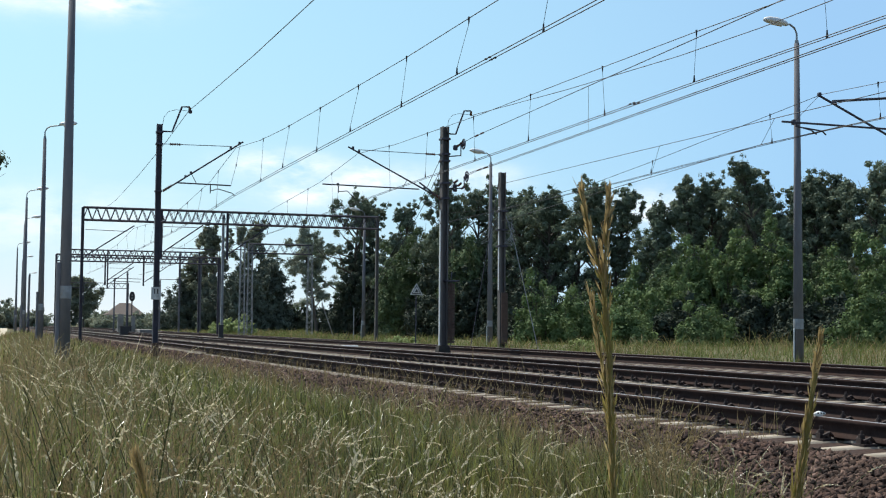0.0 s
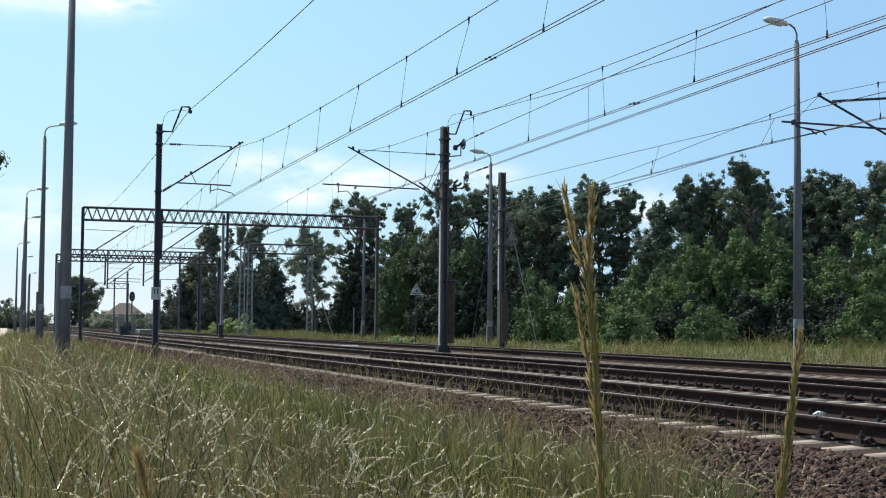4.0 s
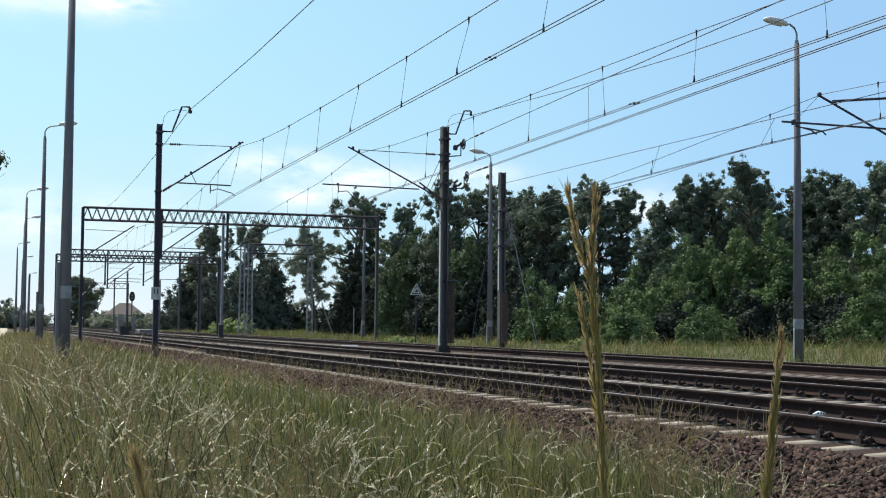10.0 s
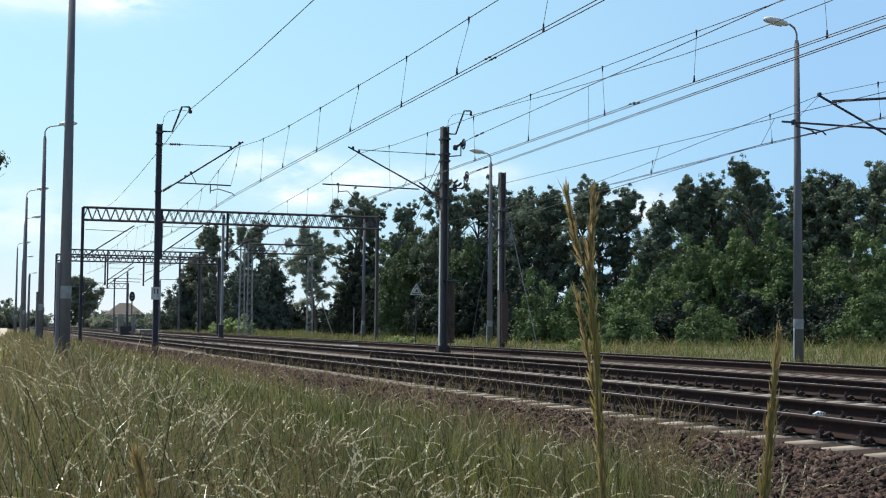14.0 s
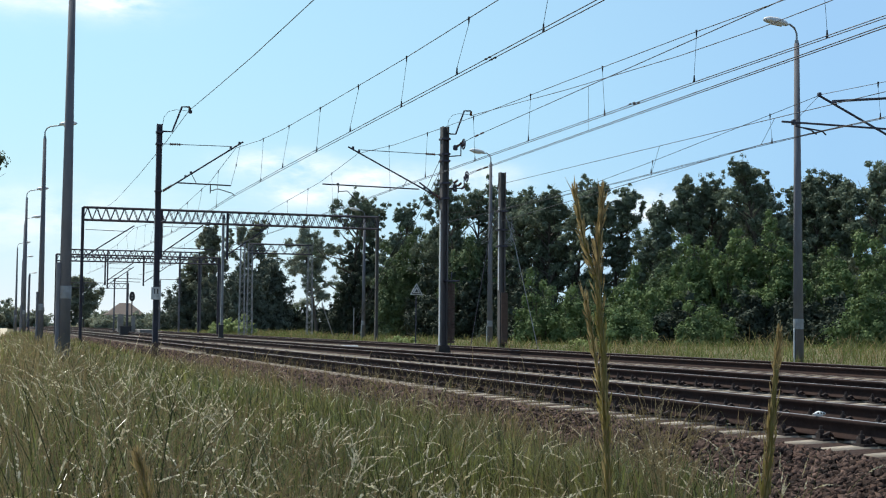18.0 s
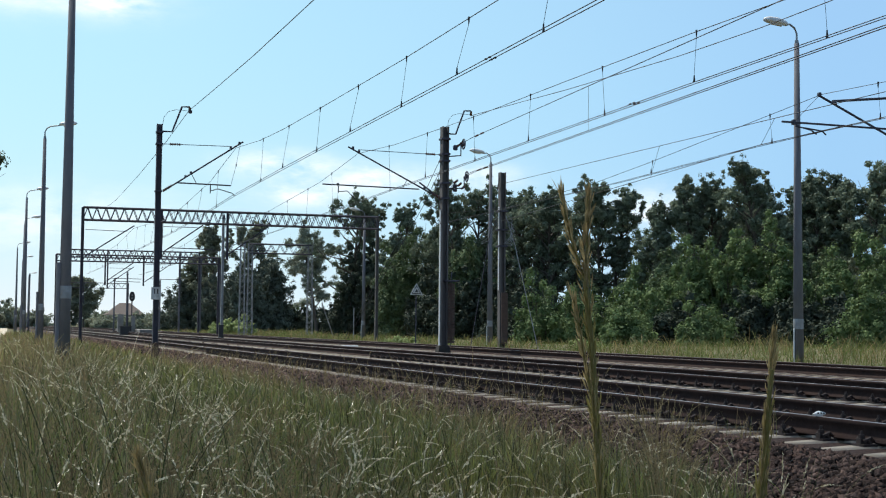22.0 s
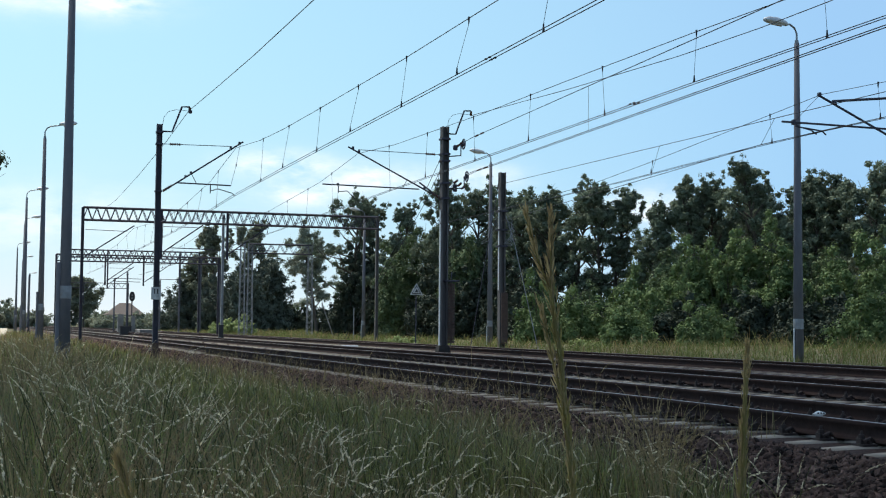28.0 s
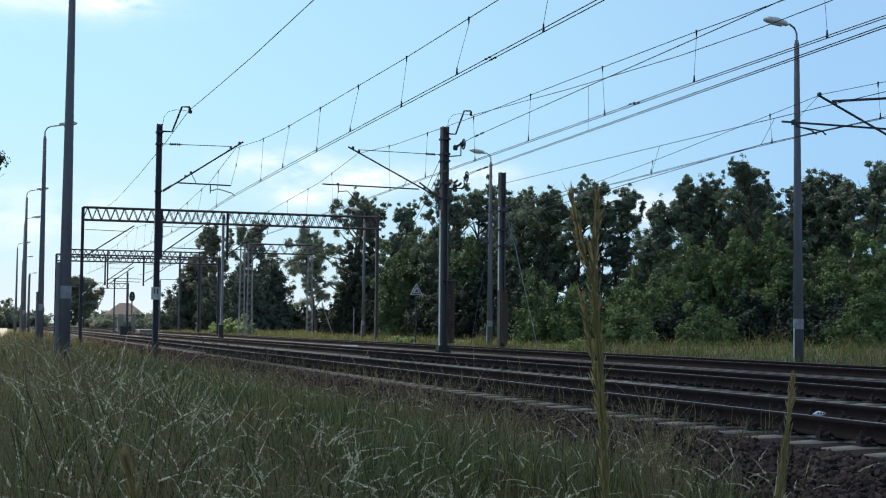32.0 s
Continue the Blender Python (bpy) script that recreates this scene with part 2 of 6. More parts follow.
def pipe(bm, pts, r, n=8):
    """One tube swept along a line of points."""
    pts = [Vector(q) for q in pts]
    rings = []
    for i, q in enumerate(pts):
        d = (pts[min(i + 1, len(pts) - 1)] - pts[max(i - 1, 0)]).normalized()
        s = d.cross(Vector((0, 0, 1)) if abs(d.z) < 0.9 else Vector((0, 1, 0))).normalized()
        if rings and s.dot(last) < 0:
            s = -s
        last = s
        t = d.cross(s)
        rings.append([bm.verts.new(q + (s * math.cos(2 * math.pi * k / n) + t * math.sin(2 * math.pi * k / n)) * r) for k in range(n)])
    for a, b in zip(rings[:-1], rings[1:]):
        for k in range(n):
            bm.faces.new((a[k], b[k], b[(k + 1) % n], a[(k + 1) % n]))
    bm.faces.new(rings[0])
    bm.faces.new(rings[-1][::-1])
    return bm


def lathe(bm, x, y, profile, n=12):
    """Rings (z, radius) joined round an upright axis."""
    rings = [[bm.verts.new((x + r * math.cos(2 * math.pi * k / n), y + r * math.sin(2 * math.pi * k / n), z)) for k in range(n)] for z, r in profile]
    for a, b in zip(rings[:-1], rings[1:]):
        for k in range(n):
            bm.faces.new((a[k], a[(k + 1) % n], b[(k + 1) % n], b[k]))
    bm.faces.new(rings[0][::-1])
    bm.faces.new(rings[-1])
    return bm


def box(bm, c, s, bevel=0.0, taper=1.0):
    x, y, z = c
    a, b, h = s[0] / 2, s[1] / 2, s[2] / 2
    vs = []
    for k, q in ((-h, 1.0), (h, taper)):
        for i, j in ((-1, -1), (1, -1), (1, 1), (-1, 1)):
            vs.append(bm.verts.new((x + i * a * q, y + j * b * q, z + k)))
    fs = [bm.faces.new([vs[i] for i in f]) for f in ((3, 2, 1, 0), (4, 5, 6, 7), (0, 1, 5, 4), (1, 2, 6, 5), (2, 3, 7, 6), (3, 0, 4, 7))]
    if bevel:
        es = list({e for f in fs for e in f.edges})
        bmesh.ops.bevel(bm, geom=es, offset=bevel, segments=1, affect="EDGES")
    return bm


def empty(name, x, y, z, label, category, group=""):
    e = new(name)
    e.matrix_basis = pose(x, y, z)
    e.empty_display_size = 0.2
    return tagged(e, label, category, group)


# ---- ground, ballast, tracks ----
TRACKS = (8.06, 12.37, 17.87)


def ground_z(x, y):
    """Height of the soil over the top of rail."""
    if x < 3.8:
        z = -0.46
    elif x < 5.4:
        z = -0.46 - 0.16 * (x - 3.8) / 1.6
    elif x < 19.5:
        z = -0.62
    elif x < 22:
        z = -0.62 + 0.40 * min(1, (x - 19.5) / 0.8)
    else:
        z = -0.22 + 0.14 * min(1, (x - 22) / 20)
    return z + (0.05 * noise.noise((x * 0.35, y * 0.22, 3.1)) if (x < 5.2 or x > 20.5) else 0.0)


def build_ground():
    xs = [-2500, -900, -300, -90, -30, -10, -5, -2.5, -1, 0] + [0.4 * i for i in range(1, 14)] + [5.6, 6.5, 9, 12, 15, 18, 19.4, 19.9, 20.3]
    xs += [20.8 + 0.9 * i for i in range(36)] + [60, 80, 120, 200, 400, 900, 2500]
    ys = [-2500, -800, -200, -60, -20, -8, -3] + [0.8 * i for i in range(0, 60)] + [49 + 2.5 * i for i in range(64)] + [220, 260, 320, 420, 700, 1300, 2500]
    verts = np.array([(x, y, ground_z(x, y)) for y in ys for x in xs])
    nx = len(xs)
    quads = np.array([(j * nx + i, j * nx + i + 1, (j + 1) * nx + i + 1, (j + 1) * nx + i) for j in range(len(ys) - 1) for i in range(nx - 1)])
    ob = new("ground", mesh_arrays("ground", verts, [quads], [M_SOIL], smooth=True))
    tagged(ob, "grassy brown soil on both sides of the railway", "ground", kind="structure")


def strip_mesh(name, profile, ys, mat, jitter=0.0, seed=1):
    """A long strip of the given cross-section along the track, uneven by jitter."""
    rng = np.random.RandomState(seed)
    n = len(profile)
    verts = []
    for y in ys:
        for x, z in profile:
            verts.append((x + rng.uniform(-jitter, jitter), y, z + rng.uniform(-jitter, jitter)))
    quads = np.array([(j * n + i, j * n + i + 1, (j + 1) * n + i + 1, (j + 1) * n + i) for j in range(len(ys) - 1) for i in range(n - 1)])
    return mesh_arrays(name, np.array(verts), [quads], [mat])


def bed_z(x):
    """Top of the ballast across the tracks."""
    pts = ((5.55, -0.66), (6.50, -0.255), (6.80, -0.222), (7.12, -0.214), (7.3, -0.215), (7.6, -0.225), (7.75, -0.245), (8.37, -0.245), (8.6, -0.222), (13.7, -0.215), (14.2, -0.235), (15.1, -0.36), (16.0, -0.235), (16.5, -0.207), (19.2, -0.213), (20.3, -0.56))
    for (x0, z0), (x1, z1) in zip(pts[:-1], pts[1:]):
        if x <= x1:
            return z0 + (z1 - z0) * (x - x0) / (x1 - x0)
    return -0.6


def build_ballast():
    xs = [5.55 + 0.1 * i for i in range(10)] + [6.55, 6.8, 6.95, 7.12, 7.3, 7.6, 7.75, 8.06, 8.37, 8.6, 9, 9.6, 10.2, 10.8, 11.5, 12.3, 13.2, 13.7, 14.2, 14.6, 15.1, 15.6, 16.0, 16.5, 17, 18, 19.2, 19.8, 20.3]
    profile = [(x, bed_z(x)) for x in xs]
    ys = [-60, -20, -6] + [0.3 * i for i in range(0, 200)] + [60 + 2 * i for i in range(60)] + [200, 300, 420]
    ob = new("ballast_bed", strip_mesh("ballast_bed", profile, ys, M_BALLAST, 0.003))
    tagged(ob, "bed of grey-brown crushed stone under the tracks", "ballast", kind="structure")
    path = [(-3.2, -0.43), (-2.2, -0.40), (-1.2, -0.405), (-0.7, -0.41), (-0.25, -0.44)]
    me = strip_mesh("path", path, [-60, -20, -5] + [1.5 * i for i in range(1, 120)] + [250, 400], M_SAND, 0.015, 3)
    for v in me.vertices:
        v.co.x += 0.0165 * max(0.0, v.co.y)
    ob = new("path", me)
    tagged(ob, "pale sandy track along the meadow edge", "path", kind="structure")


def rail_mesh(y0, y1, dull):
    half = [(0.062, 0.0), (0.062, 0.011), (0.02, 0.03), (0.009, 0.05), (0.009, 0.115), (0.034, 0.132), (0.036, 0.160), (0.028, 0.170), (0.012, 0.172)]
    prof = half + [(-x, z) for x, z in half[::-1]]
    n = len(prof)
    verts = [(x, y, z - 0.172) for y in (y0, y1) for x, z in prof]
    quads = np.array([(i, (i + 1) % n, n + (i + 1) % n, n + i) for i in range(n)])
    top = [1 if 7 <= i <= n - 9 else 0 for i in range(n)]
    return mesh_arrays("rail", np.array(verts), [quads], [M_RAIL, M_RAILTOP_DULL if dull else M_RAILTOP], top)


def sleeper_mesh():
    """A concrete sleeper, lower in the middle, with canted sides; its length along x."""
    sect = [(-1.25, 0.14, 0.09, -0.014), (-0.92, 0.15, 0.11, -0.002), (-0.56, 0.15, 0.115, 0.0), (-0.3, 0.125, 0.095, -0.05), (0.3, 0.125, 0.095, -0.05), (0.56, 0.15, 0.115, 0.0), (0.92, 0.15, 0.11, -0.002), (1.25, 0.14, 0.09, -0.014)]
    verts, quads = [], []
    for x, wb, wt, z in sect:
        verts += [(x, -wb, -0.2), (x, -wt, z), (x, wt, z), (x, wb, -0.2)]
    for k in range(len(sect) - 1):
        for i in range(3):
            quads.append((4 * k + i, 4 * k + i + 1, 4 * k + 5 + i, 4 * k + 4 + i))
    quads += [(3, 2, 1, 0), (28, 29, 30, 31)]
    return mesh_arrays("sleeper", np.array(verts), [np.array(quads)], [M_SLEEPER])


def fastener_mesh():
    """Base plate rib, bolt and spring clip on one side of a rail."""
    bm = bmesh.new()
    box(bm, (0, 0, 0.010), (0.15, 0.18, 0.02))
    box(bm, (-0.02, 0, 0.04), (0.03, 0.13, 0.05))
    box(bm, (0.035, 0, 0.045), (0.07, 0.07, 0.05))
    tube(bm, (0.035, 0, 0.07), (0.035, 0, 0.105), 0.03, n=6)
    tube(bm, (0.035, 0, 0.10), (0.035, 0, 0.14), 0.014, n=6)
    for s in (-1, 1):
        pipe(bm, [(-0.06, 0.05 * s, 0.045), (0.0, 0.085 * s, 0.08), (0.05, 0.06 * s, 0.05)], 0.015, 5)
    me = bpy.data.meshes.new("fastener")
    bm.to_mesh(me)
    bm.free()
    me.materials.append(M_CLIP)
    return me


def build_tracks():
    sleepers, clip = sleeper_mesh(), fastener_mesh()
    for k, xc in enumerate(TRACKS):
        t = new("railway_track")
        t.matrix_basis = pose(xc, 0, 0)
        tagged(t, "standard-gauge track, worn steel rails on concrete sleepers" if k < 2 else "siding track with rusty rails on concrete sleepers", "railway track", "railway tracks", "structure")
        me = rail_mesh(-60, 420, k == 2)
        for s in (-1, 1):
            r = new("rail", me)
            r.parent = t
            r.matrix_basis = pose(s * 0.7525, 0, 0)
        near = (150, 110, 60)[k]
        first = (18.974 - 0.6016 * 24, 18.7 - 0.6016 * 8, 19.0)[k]
        far = []
        for i in range(260):
            y = first + 0.6016 * i
            if i < near:
                sl = new("sleeper", sleepers)
                sl.parent = t
                sl.matrix_basis = pose(0, y, -0.199, 0, 0, random.uniform(-0.4, 0.4))
                if (k == 0 and i < 70) or (k == 1 and i < 46):
                    for s in (-1, 1):
                        for u in (-1, 1):
                            c = new("fastener", clip)
                            c.parent = sl
                            c.matrix_basis = pose(s * 0.7525 + u * 0.118, 0, 0.0, 0, 0, 0 if u > 0 else 180) @ Matrix.Scale(0.94, 4)
            else:
                far.append(y)
        bm = bmesh.new()
        for y in far:
            box(bm, (0, y, -0.29), (2.5, 0.27, 0.2))
        tagged(part("sleeper", bm, M_SLEEPER, t, "more sleepers towards the distance"), kind="stuff")


build_ground()
build_ballast()
build_tracks()


def build_stones():
    """Loose crushed stones on the shoulder and between the sleepers."""
    rng = np.random.RandomState(5)
    base = []
    for k in range(6):
        v = np.array([(1, 0, -0.3), (-0.6, 0.8, -0.4), (-0.5, -0.9, -0.3), (0.3, 0.5, 0.6), (-0.2, -0.4, 0.7), (0.6, -0.7, 0.2)]) * rng.uniform(0.55, 1.35, (6, 3)) * np.array([1.15, 0.85, 0.8])
        base.append(v)
    tri = np.array([(0, 1, 3), (1, 2, 4), (1, 4, 3), (0, 3, 5), (3, 4, 5), (2, 5, 4), (0, 5, 2), (0, 2, 1)])
    n = 58000
    y = np.where(rng.rand(n) < 0.74, 7 + 38 * rng.rand(n) ** 1.9, 34 + 66 * rng.rand(n))
    x = np.where(rng.rand(n) < 0.85, 5.35 + 1.35 * rng.rand(n), 6.7 + 7.6 * rng.rand(n))
    size = rng.uniform(0.014, 0.042, n) * (1 + y / 50)
    z = np.array([max(bed_z(a), -0.63) for a in x]) + size * 0.35
    # none lie on the sleepers
    clear = (x < 6.66) | ((x > 9.5) & (x < 10.9)) | (x > 13.8)
    x, y, z, size = x[clear], y[clear], z[clear], size[clear]
    n = len(x)
    ang = rng.rand(n) * 6.283
    kind = rng.randint(0, 6, n)
    v = np.array(base)[kind] * size[:, None, None]
    axis = rng.normal(size=(n, 3))
    axis /= np.linalg.norm(axis, axis=1)[:, None]
    c, s = np.cos(ang)[:, None, None], np.sin(ang)[:, None, None]
    k = np.broadcast_to(axis[:, None, :], v.shape)
    v = v * c + np.cross(k, v) * s + k * (k * v).sum(2)[:, :, None] * (1 - c)
    verts = (v + np.stack([x, y, z], 1)[:, None, :]).reshape(-1, 3)
    faces = (tri[None] + 6 * np.arange(n)[:, None, None]).reshape(-1, 3)
    ob = new("ballast_stones", mesh_arrays("ballast_stones", verts, [faces], [M_STONE]))
    tagged(ob, "loose brown-grey crushed stones of the ballast shoulder", "ballast", kind="stuff")


build_stones()


# ---- overhead line: masts ----
def rod(name, pts, r, mat, parent, label="", n=8):
    return part(name, pipe(bmesh.new(), [Vector(q) for q in pts], r, n), mat, parent, label)


def insulator(parent, a, b, r=0.055, label="brown ribbed insulator"):
    a, b = Vector(a), Vector(b)
    bm = bmesh.new()
    tube(bm, a, b, r * 0.45)
    for i in range(5):
        q = a.lerp(b, (i + 0.5) / 5)
        d = (b - a).normalized() * 0.018
        tube(bm, q - d, q + d, r, r * 0.7)
    return part("insulator", bm, M_INSUL, parent, label)


def i_column(bm, h, w, d, t=0.016, top=1.0):
    """An I-section post: two flanges and a web, tapering to top."""
    for s in (-1, 1):
        box(bm, (s * (w / 2 - t / 2), 0, h / 2), (t, d, h))
    box(bm, (0, 0, h / 2), (w - 2 * t, t, h))
    return bm


def arms(parent, side, reach, z, tie_z, arm_z, arm_tip_z, reg, tie_tip=None, tie_r=0.012):
    """The swivelling cantilever: inclined tube, tie rod, registration tube, steady arm. side: -1 or 1, the way it points."""
    s = side
    arm = rod("cantilever_tube", [(s * 0.15, 0, arm_z), (s * (reach + 0.1), 0, arm_tip_z)], 0.028, M_MAST, parent)
    insulator(parent, (s * 0.16, 0, arm_z + 0.02), (s * 0.46, 0, arm_z + 0.02 + 0.30 * (arm_tip_z - arm_z) / reach))
    rod("tie_rod", [(s * 0.08, 0, tie_z), (s * (reach - 0.28), 0, tie_z + 0.03 if tie_tip is None else tie_tip)], tie_r, M_MAST, parent)
    insulator(parent, (s * 0.35, 0, tie_z + 0.004), (s * 0.72, 0, tie_z + 0.008), 0.05)
    rod("registration_tube", [(s * reg[0], 0, reg[2]), (s * reg[1], 0, reg[3])], 0.024, M_MAST, parent)
    rod("hanger", [(s * (reg[0] + 0.45), 0, reg[2] + 0.33), (s * (reg[0] + 0.62), 0, reg[2] + 0.01)], 0.012, M_MAST, parent)
    return arm


def feeder_bracket(parent, side, top):
    rod("feeder_bracket", [(0.05, 0, top - 0.24), (0.42, 0, top - 0.24), (0.74, 0, top + 0.63), (1.0, 0, top + 0.64)], 0.032, M_MAST, parent)
    rod("jumper_cable", [(0.1, 0, top - 0.05), (0.14, 0, top + 0.25), (0.3, 0, top + 0.45), (0.55, 0, top + 0.52), (0.95, 0, top + 0.5)], 0.008, M_WIRE, parent)
    insulator(parent, (1.0, 0, top + 0.62), (1.0, 0, top + 0.46), 0.05)


def mast_a():
    e = empty("catenary_mast", 5.45, 46.3, -0.34, "dark steel catenary mast with one cantilever beside the track", "catenary mast", "catenary masts")
    part("column", i_column(bmesh.new(), 7.88, 0.18, 0.20), M_MAST, e)
    bm = box(bmesh.new(), (0, 0, -0.15), (0.44, 0.44, 0.4), 0.03, 0.8)
    part("foundation", bm, M_FOUND, e)
    bm = box(bmesh.new(), (0, 0, 0.25), (0.27, 0.29, 0.5), 0.02, 0.75)
    part("mast_shoe", bm, M_RUST, e)
    arms(e, 1, 2.75, 0, 7.21, 5.6, 7.42, (0.65, 2.45, 5.91, 5.89))
    rod("steady_arm", [(1.75, 0, 5.82), (1.78, 0, 5.68), (2.0, 0, 5.76), (2.5, 0, 5.63), (2.58, 0, 5.54)], 0.016, M_MAST, e)
    rod("drop_bracket", [(1.75, 0, 5.92), (1.75, 0, 5.6)], 0.018, M_MAST, e)
    feeder_bracket(e, 1, 7.88)
    for x, z in ((2.42, 7.2), (2.72, 7.38), (0.9, 6.14), (1.08, 6.28)):
        part("clamp", box(bmesh.new(), (x, -0.01, z), (0.07, 0.08, 0.08), 0.012), M_MAST, e)
    rod("hanger_wire", [(2.76, 0, 7.36), (2.62, 0, 6.6), (2.46, 0, 5.92)], 0.006, M_WIRE, e, n=4)
    part("clamp", box(bmesh.new(), (2.62, 0, 6.6), (0.035, 0.035, 0.09), 0.006), M_MAST, e)
    part("feeder_clamp", box(bmesh.new(), (1.02, 0, 8.36), (0.12, 0.1, 0.12), 0.02), M_MAST, e)
    bm = box(bmesh.new(), (-0.02, -0.16, 2.15), (0.32, 0.02, 0.42), 0.004)
    plate = part("number_plate", bm, M_ENAMEL, e, "grey enamel number plate")
    for z, w, dx in ((2.22, 0.035, -0.05), (2.22, 0.05, 0.05)):
        part("plate_bar", box(bmesh.new(), (-0.02 + dx, -0.173, z), (w, 0.006, 0.17)), M_BLACK, plate)
    for z in (7.6, 7.2, 5.6):
        part("clamp", box(bmesh.new(), (0, 0, z), (0.235, 0.25, 0.06), 0.005), M_MAST, e)


def weights(parent, x, y, z0, h, w=0.3, label="stack of rusty tension weights"):
    """A stack of iron discs on a rod."""
    n = int(h / 0.11)
    prof = []
    for i in range(n):
        za, zb = z0 + i * h / n, z0 + (i + 0.82) * h / n
        prof += [(za, w / 2), (zb, w / 2), (zb, w / 5), (z0 + (i + 1) * h / n, w / 5)]
    bm = lathe(bmesh.new(), x, y, prof)
    st = part("tension_weight", bm, M_RUST, parent, label)
    rod("weight_rod", [(x, y, z0 - 0.1), (x, y, z0 + h + 0.4)], 0.02, M_MAST, st)
    return st


def wheel(parent, x, y, z, r):
    """A tensioning wheel: rim, spokes and hub, in the plane of the line."""
    bm = bmesh.new()
    pts = [(x, y + r * math.cos(a * math.pi / 8), z + r * math.sin(a * math.pi / 8)) for a in range(17)]
    pipe(bm, [Vector(q) for q in pts], 0.022, 6)
    for a in range(4):
        c, s = math.cos(a * math.pi / 4) * r, math.sin(a * math.pi / 4) * r
        tube(bm, (x, y - c, z - s), (x, y + c, z + s), 0.012, n=5)
    tube(bm, (x - 0.05, y, z), (x + 0.05, y, z), 0.06, n=10)
    return part("tension_wheel", bm, M_MAST, parent, "dark spoked tensioning wheel")


def mast_b():
    e = empty("catenary_mast", 15.6, 46.2, -0.36, "grey concrete tension mast with wheels and weight stack between the tracks", "catenary mast", "catenary masts")
    part("column", i_column(bmesh.new(), 8.35, 0.25, 0.30, 0.05), M_MASTC, e)
    part("foundation", box(bmesh.new(), (0, 0, 0.16), (0.58, 0.6, 0.62), 0.03, 0.66), M_FOUND, e)
    arms(e, -1, 3.5, 0, 7.33, 5.75, 7.45, (0.95, 4.5, 6.05, 6.09))
    rod("drop_bracket", [(-3.93, 0, 6.08), (-3.93, 0, 5.8)], 0.02, M_MAST, e)
    rod("steady_arm", [(-3.93, 0, 5.85), (-3.6, 0, 5.88), (-3.3, 0, 5.6)], 0.016, M_MAST, e)
    rod("short_arm", [(-0.15, 0, 5.75), (-0.95, 0, 6.3)], 0.03, M_MAST, e)
    # added pale strip paints sunlight on the left side of the mast
    part("lit_edge_strip", box(bmesh.new(), (-0.1415, 0.0, 2.9), (0.026, 0.13, 4.9), 0.004), M_LAMP, e, "pale strip that paints the sunlit mast edge")
    feeder_bracket(e, 1, 8.35)
    for x, z in ((-3.42, 7.42), (-3.2, 7.3), (-0.75, 6.1), (-3.95, 6.1)):
        part("clamp", box(bmesh.new(), (x, -0.01, z), (0.08, 0.08, 0.09), 0.012), M_MAST, e)
    rod("jumper_cable", [(-0.2, -0.16, 6.9), (-0.34, -0.2, 6.2), (-0.24, -0.2, 5.4), (-0.1, -0.16, 5.1)], 0.012, M_WIRE, e, n=5)
    rod("jumper_cable", [(-0.2, -0.16, 6.5), (-0.42, -0.2, 5.9), (-0.3, -0.2, 5.0), (-0.1, -0.16, 4.7)], 0.012, M_WIRE, e, n=5)
    for z in (7.55, 7.62, 6.2, 6.05):
        part("pulley_block", box(bmesh.new(), (0.34, -0.2, z), (0.16, 0.1, 0.12), 0.03), M_MAST, e)
    weights(e, 0.24, -0.18, 0.55, 2.15, 0.26)
    part("weight_cap", box(bmesh.new(), (0.24, -0.18, 2.78), (0.5, 0.3, 0.06), 0.01), M_MAST, e)
    for x, z in ((0.62, 7.72), (0.75, 6.55)):
        w = wheel(e, x, -0.3, z, 0.18)
        rod("wheel_bracket", [(0.1, -0.1, z - 0.45), (x - 0.1, -0.3, z - 0.42), (x - 0.1, -0.3, z)], 0.025, M_MAST, w)
    for z in (7.9, 7.35, 7.1, 6.3, 5.75):
        part("clamp", box(bmesh.new(), (0, 0, z), (0.33, 0.38, 0.07), 0.006), M_MAST, e)
    for dx, z1 in ((-0.25, 7.3), (-0.12, 7.0)):
        rod("stay_wire", [(dx * 0.4, 0, z1), (dx * 1.4, 2.0, 5.6), (-1.05 + dx, 9.0, 0.6)], 0.010, M_WIRE, e)
    for k in range(3):
        insulator(e, (0.3 + 0.12 * k, -0.2, 7.55 + 0.1 * k), (0.42 + 0.12 * k, -0.2, 7.62 + 0.1 * k), 0.045)
        insulator(e, (0.3 + 0.14 * k, -0.2, 6.3 - 0.1 * k), (0.45 + 0.14 * k, -0.2, 6.42 - 0.1 * k), 0.045)


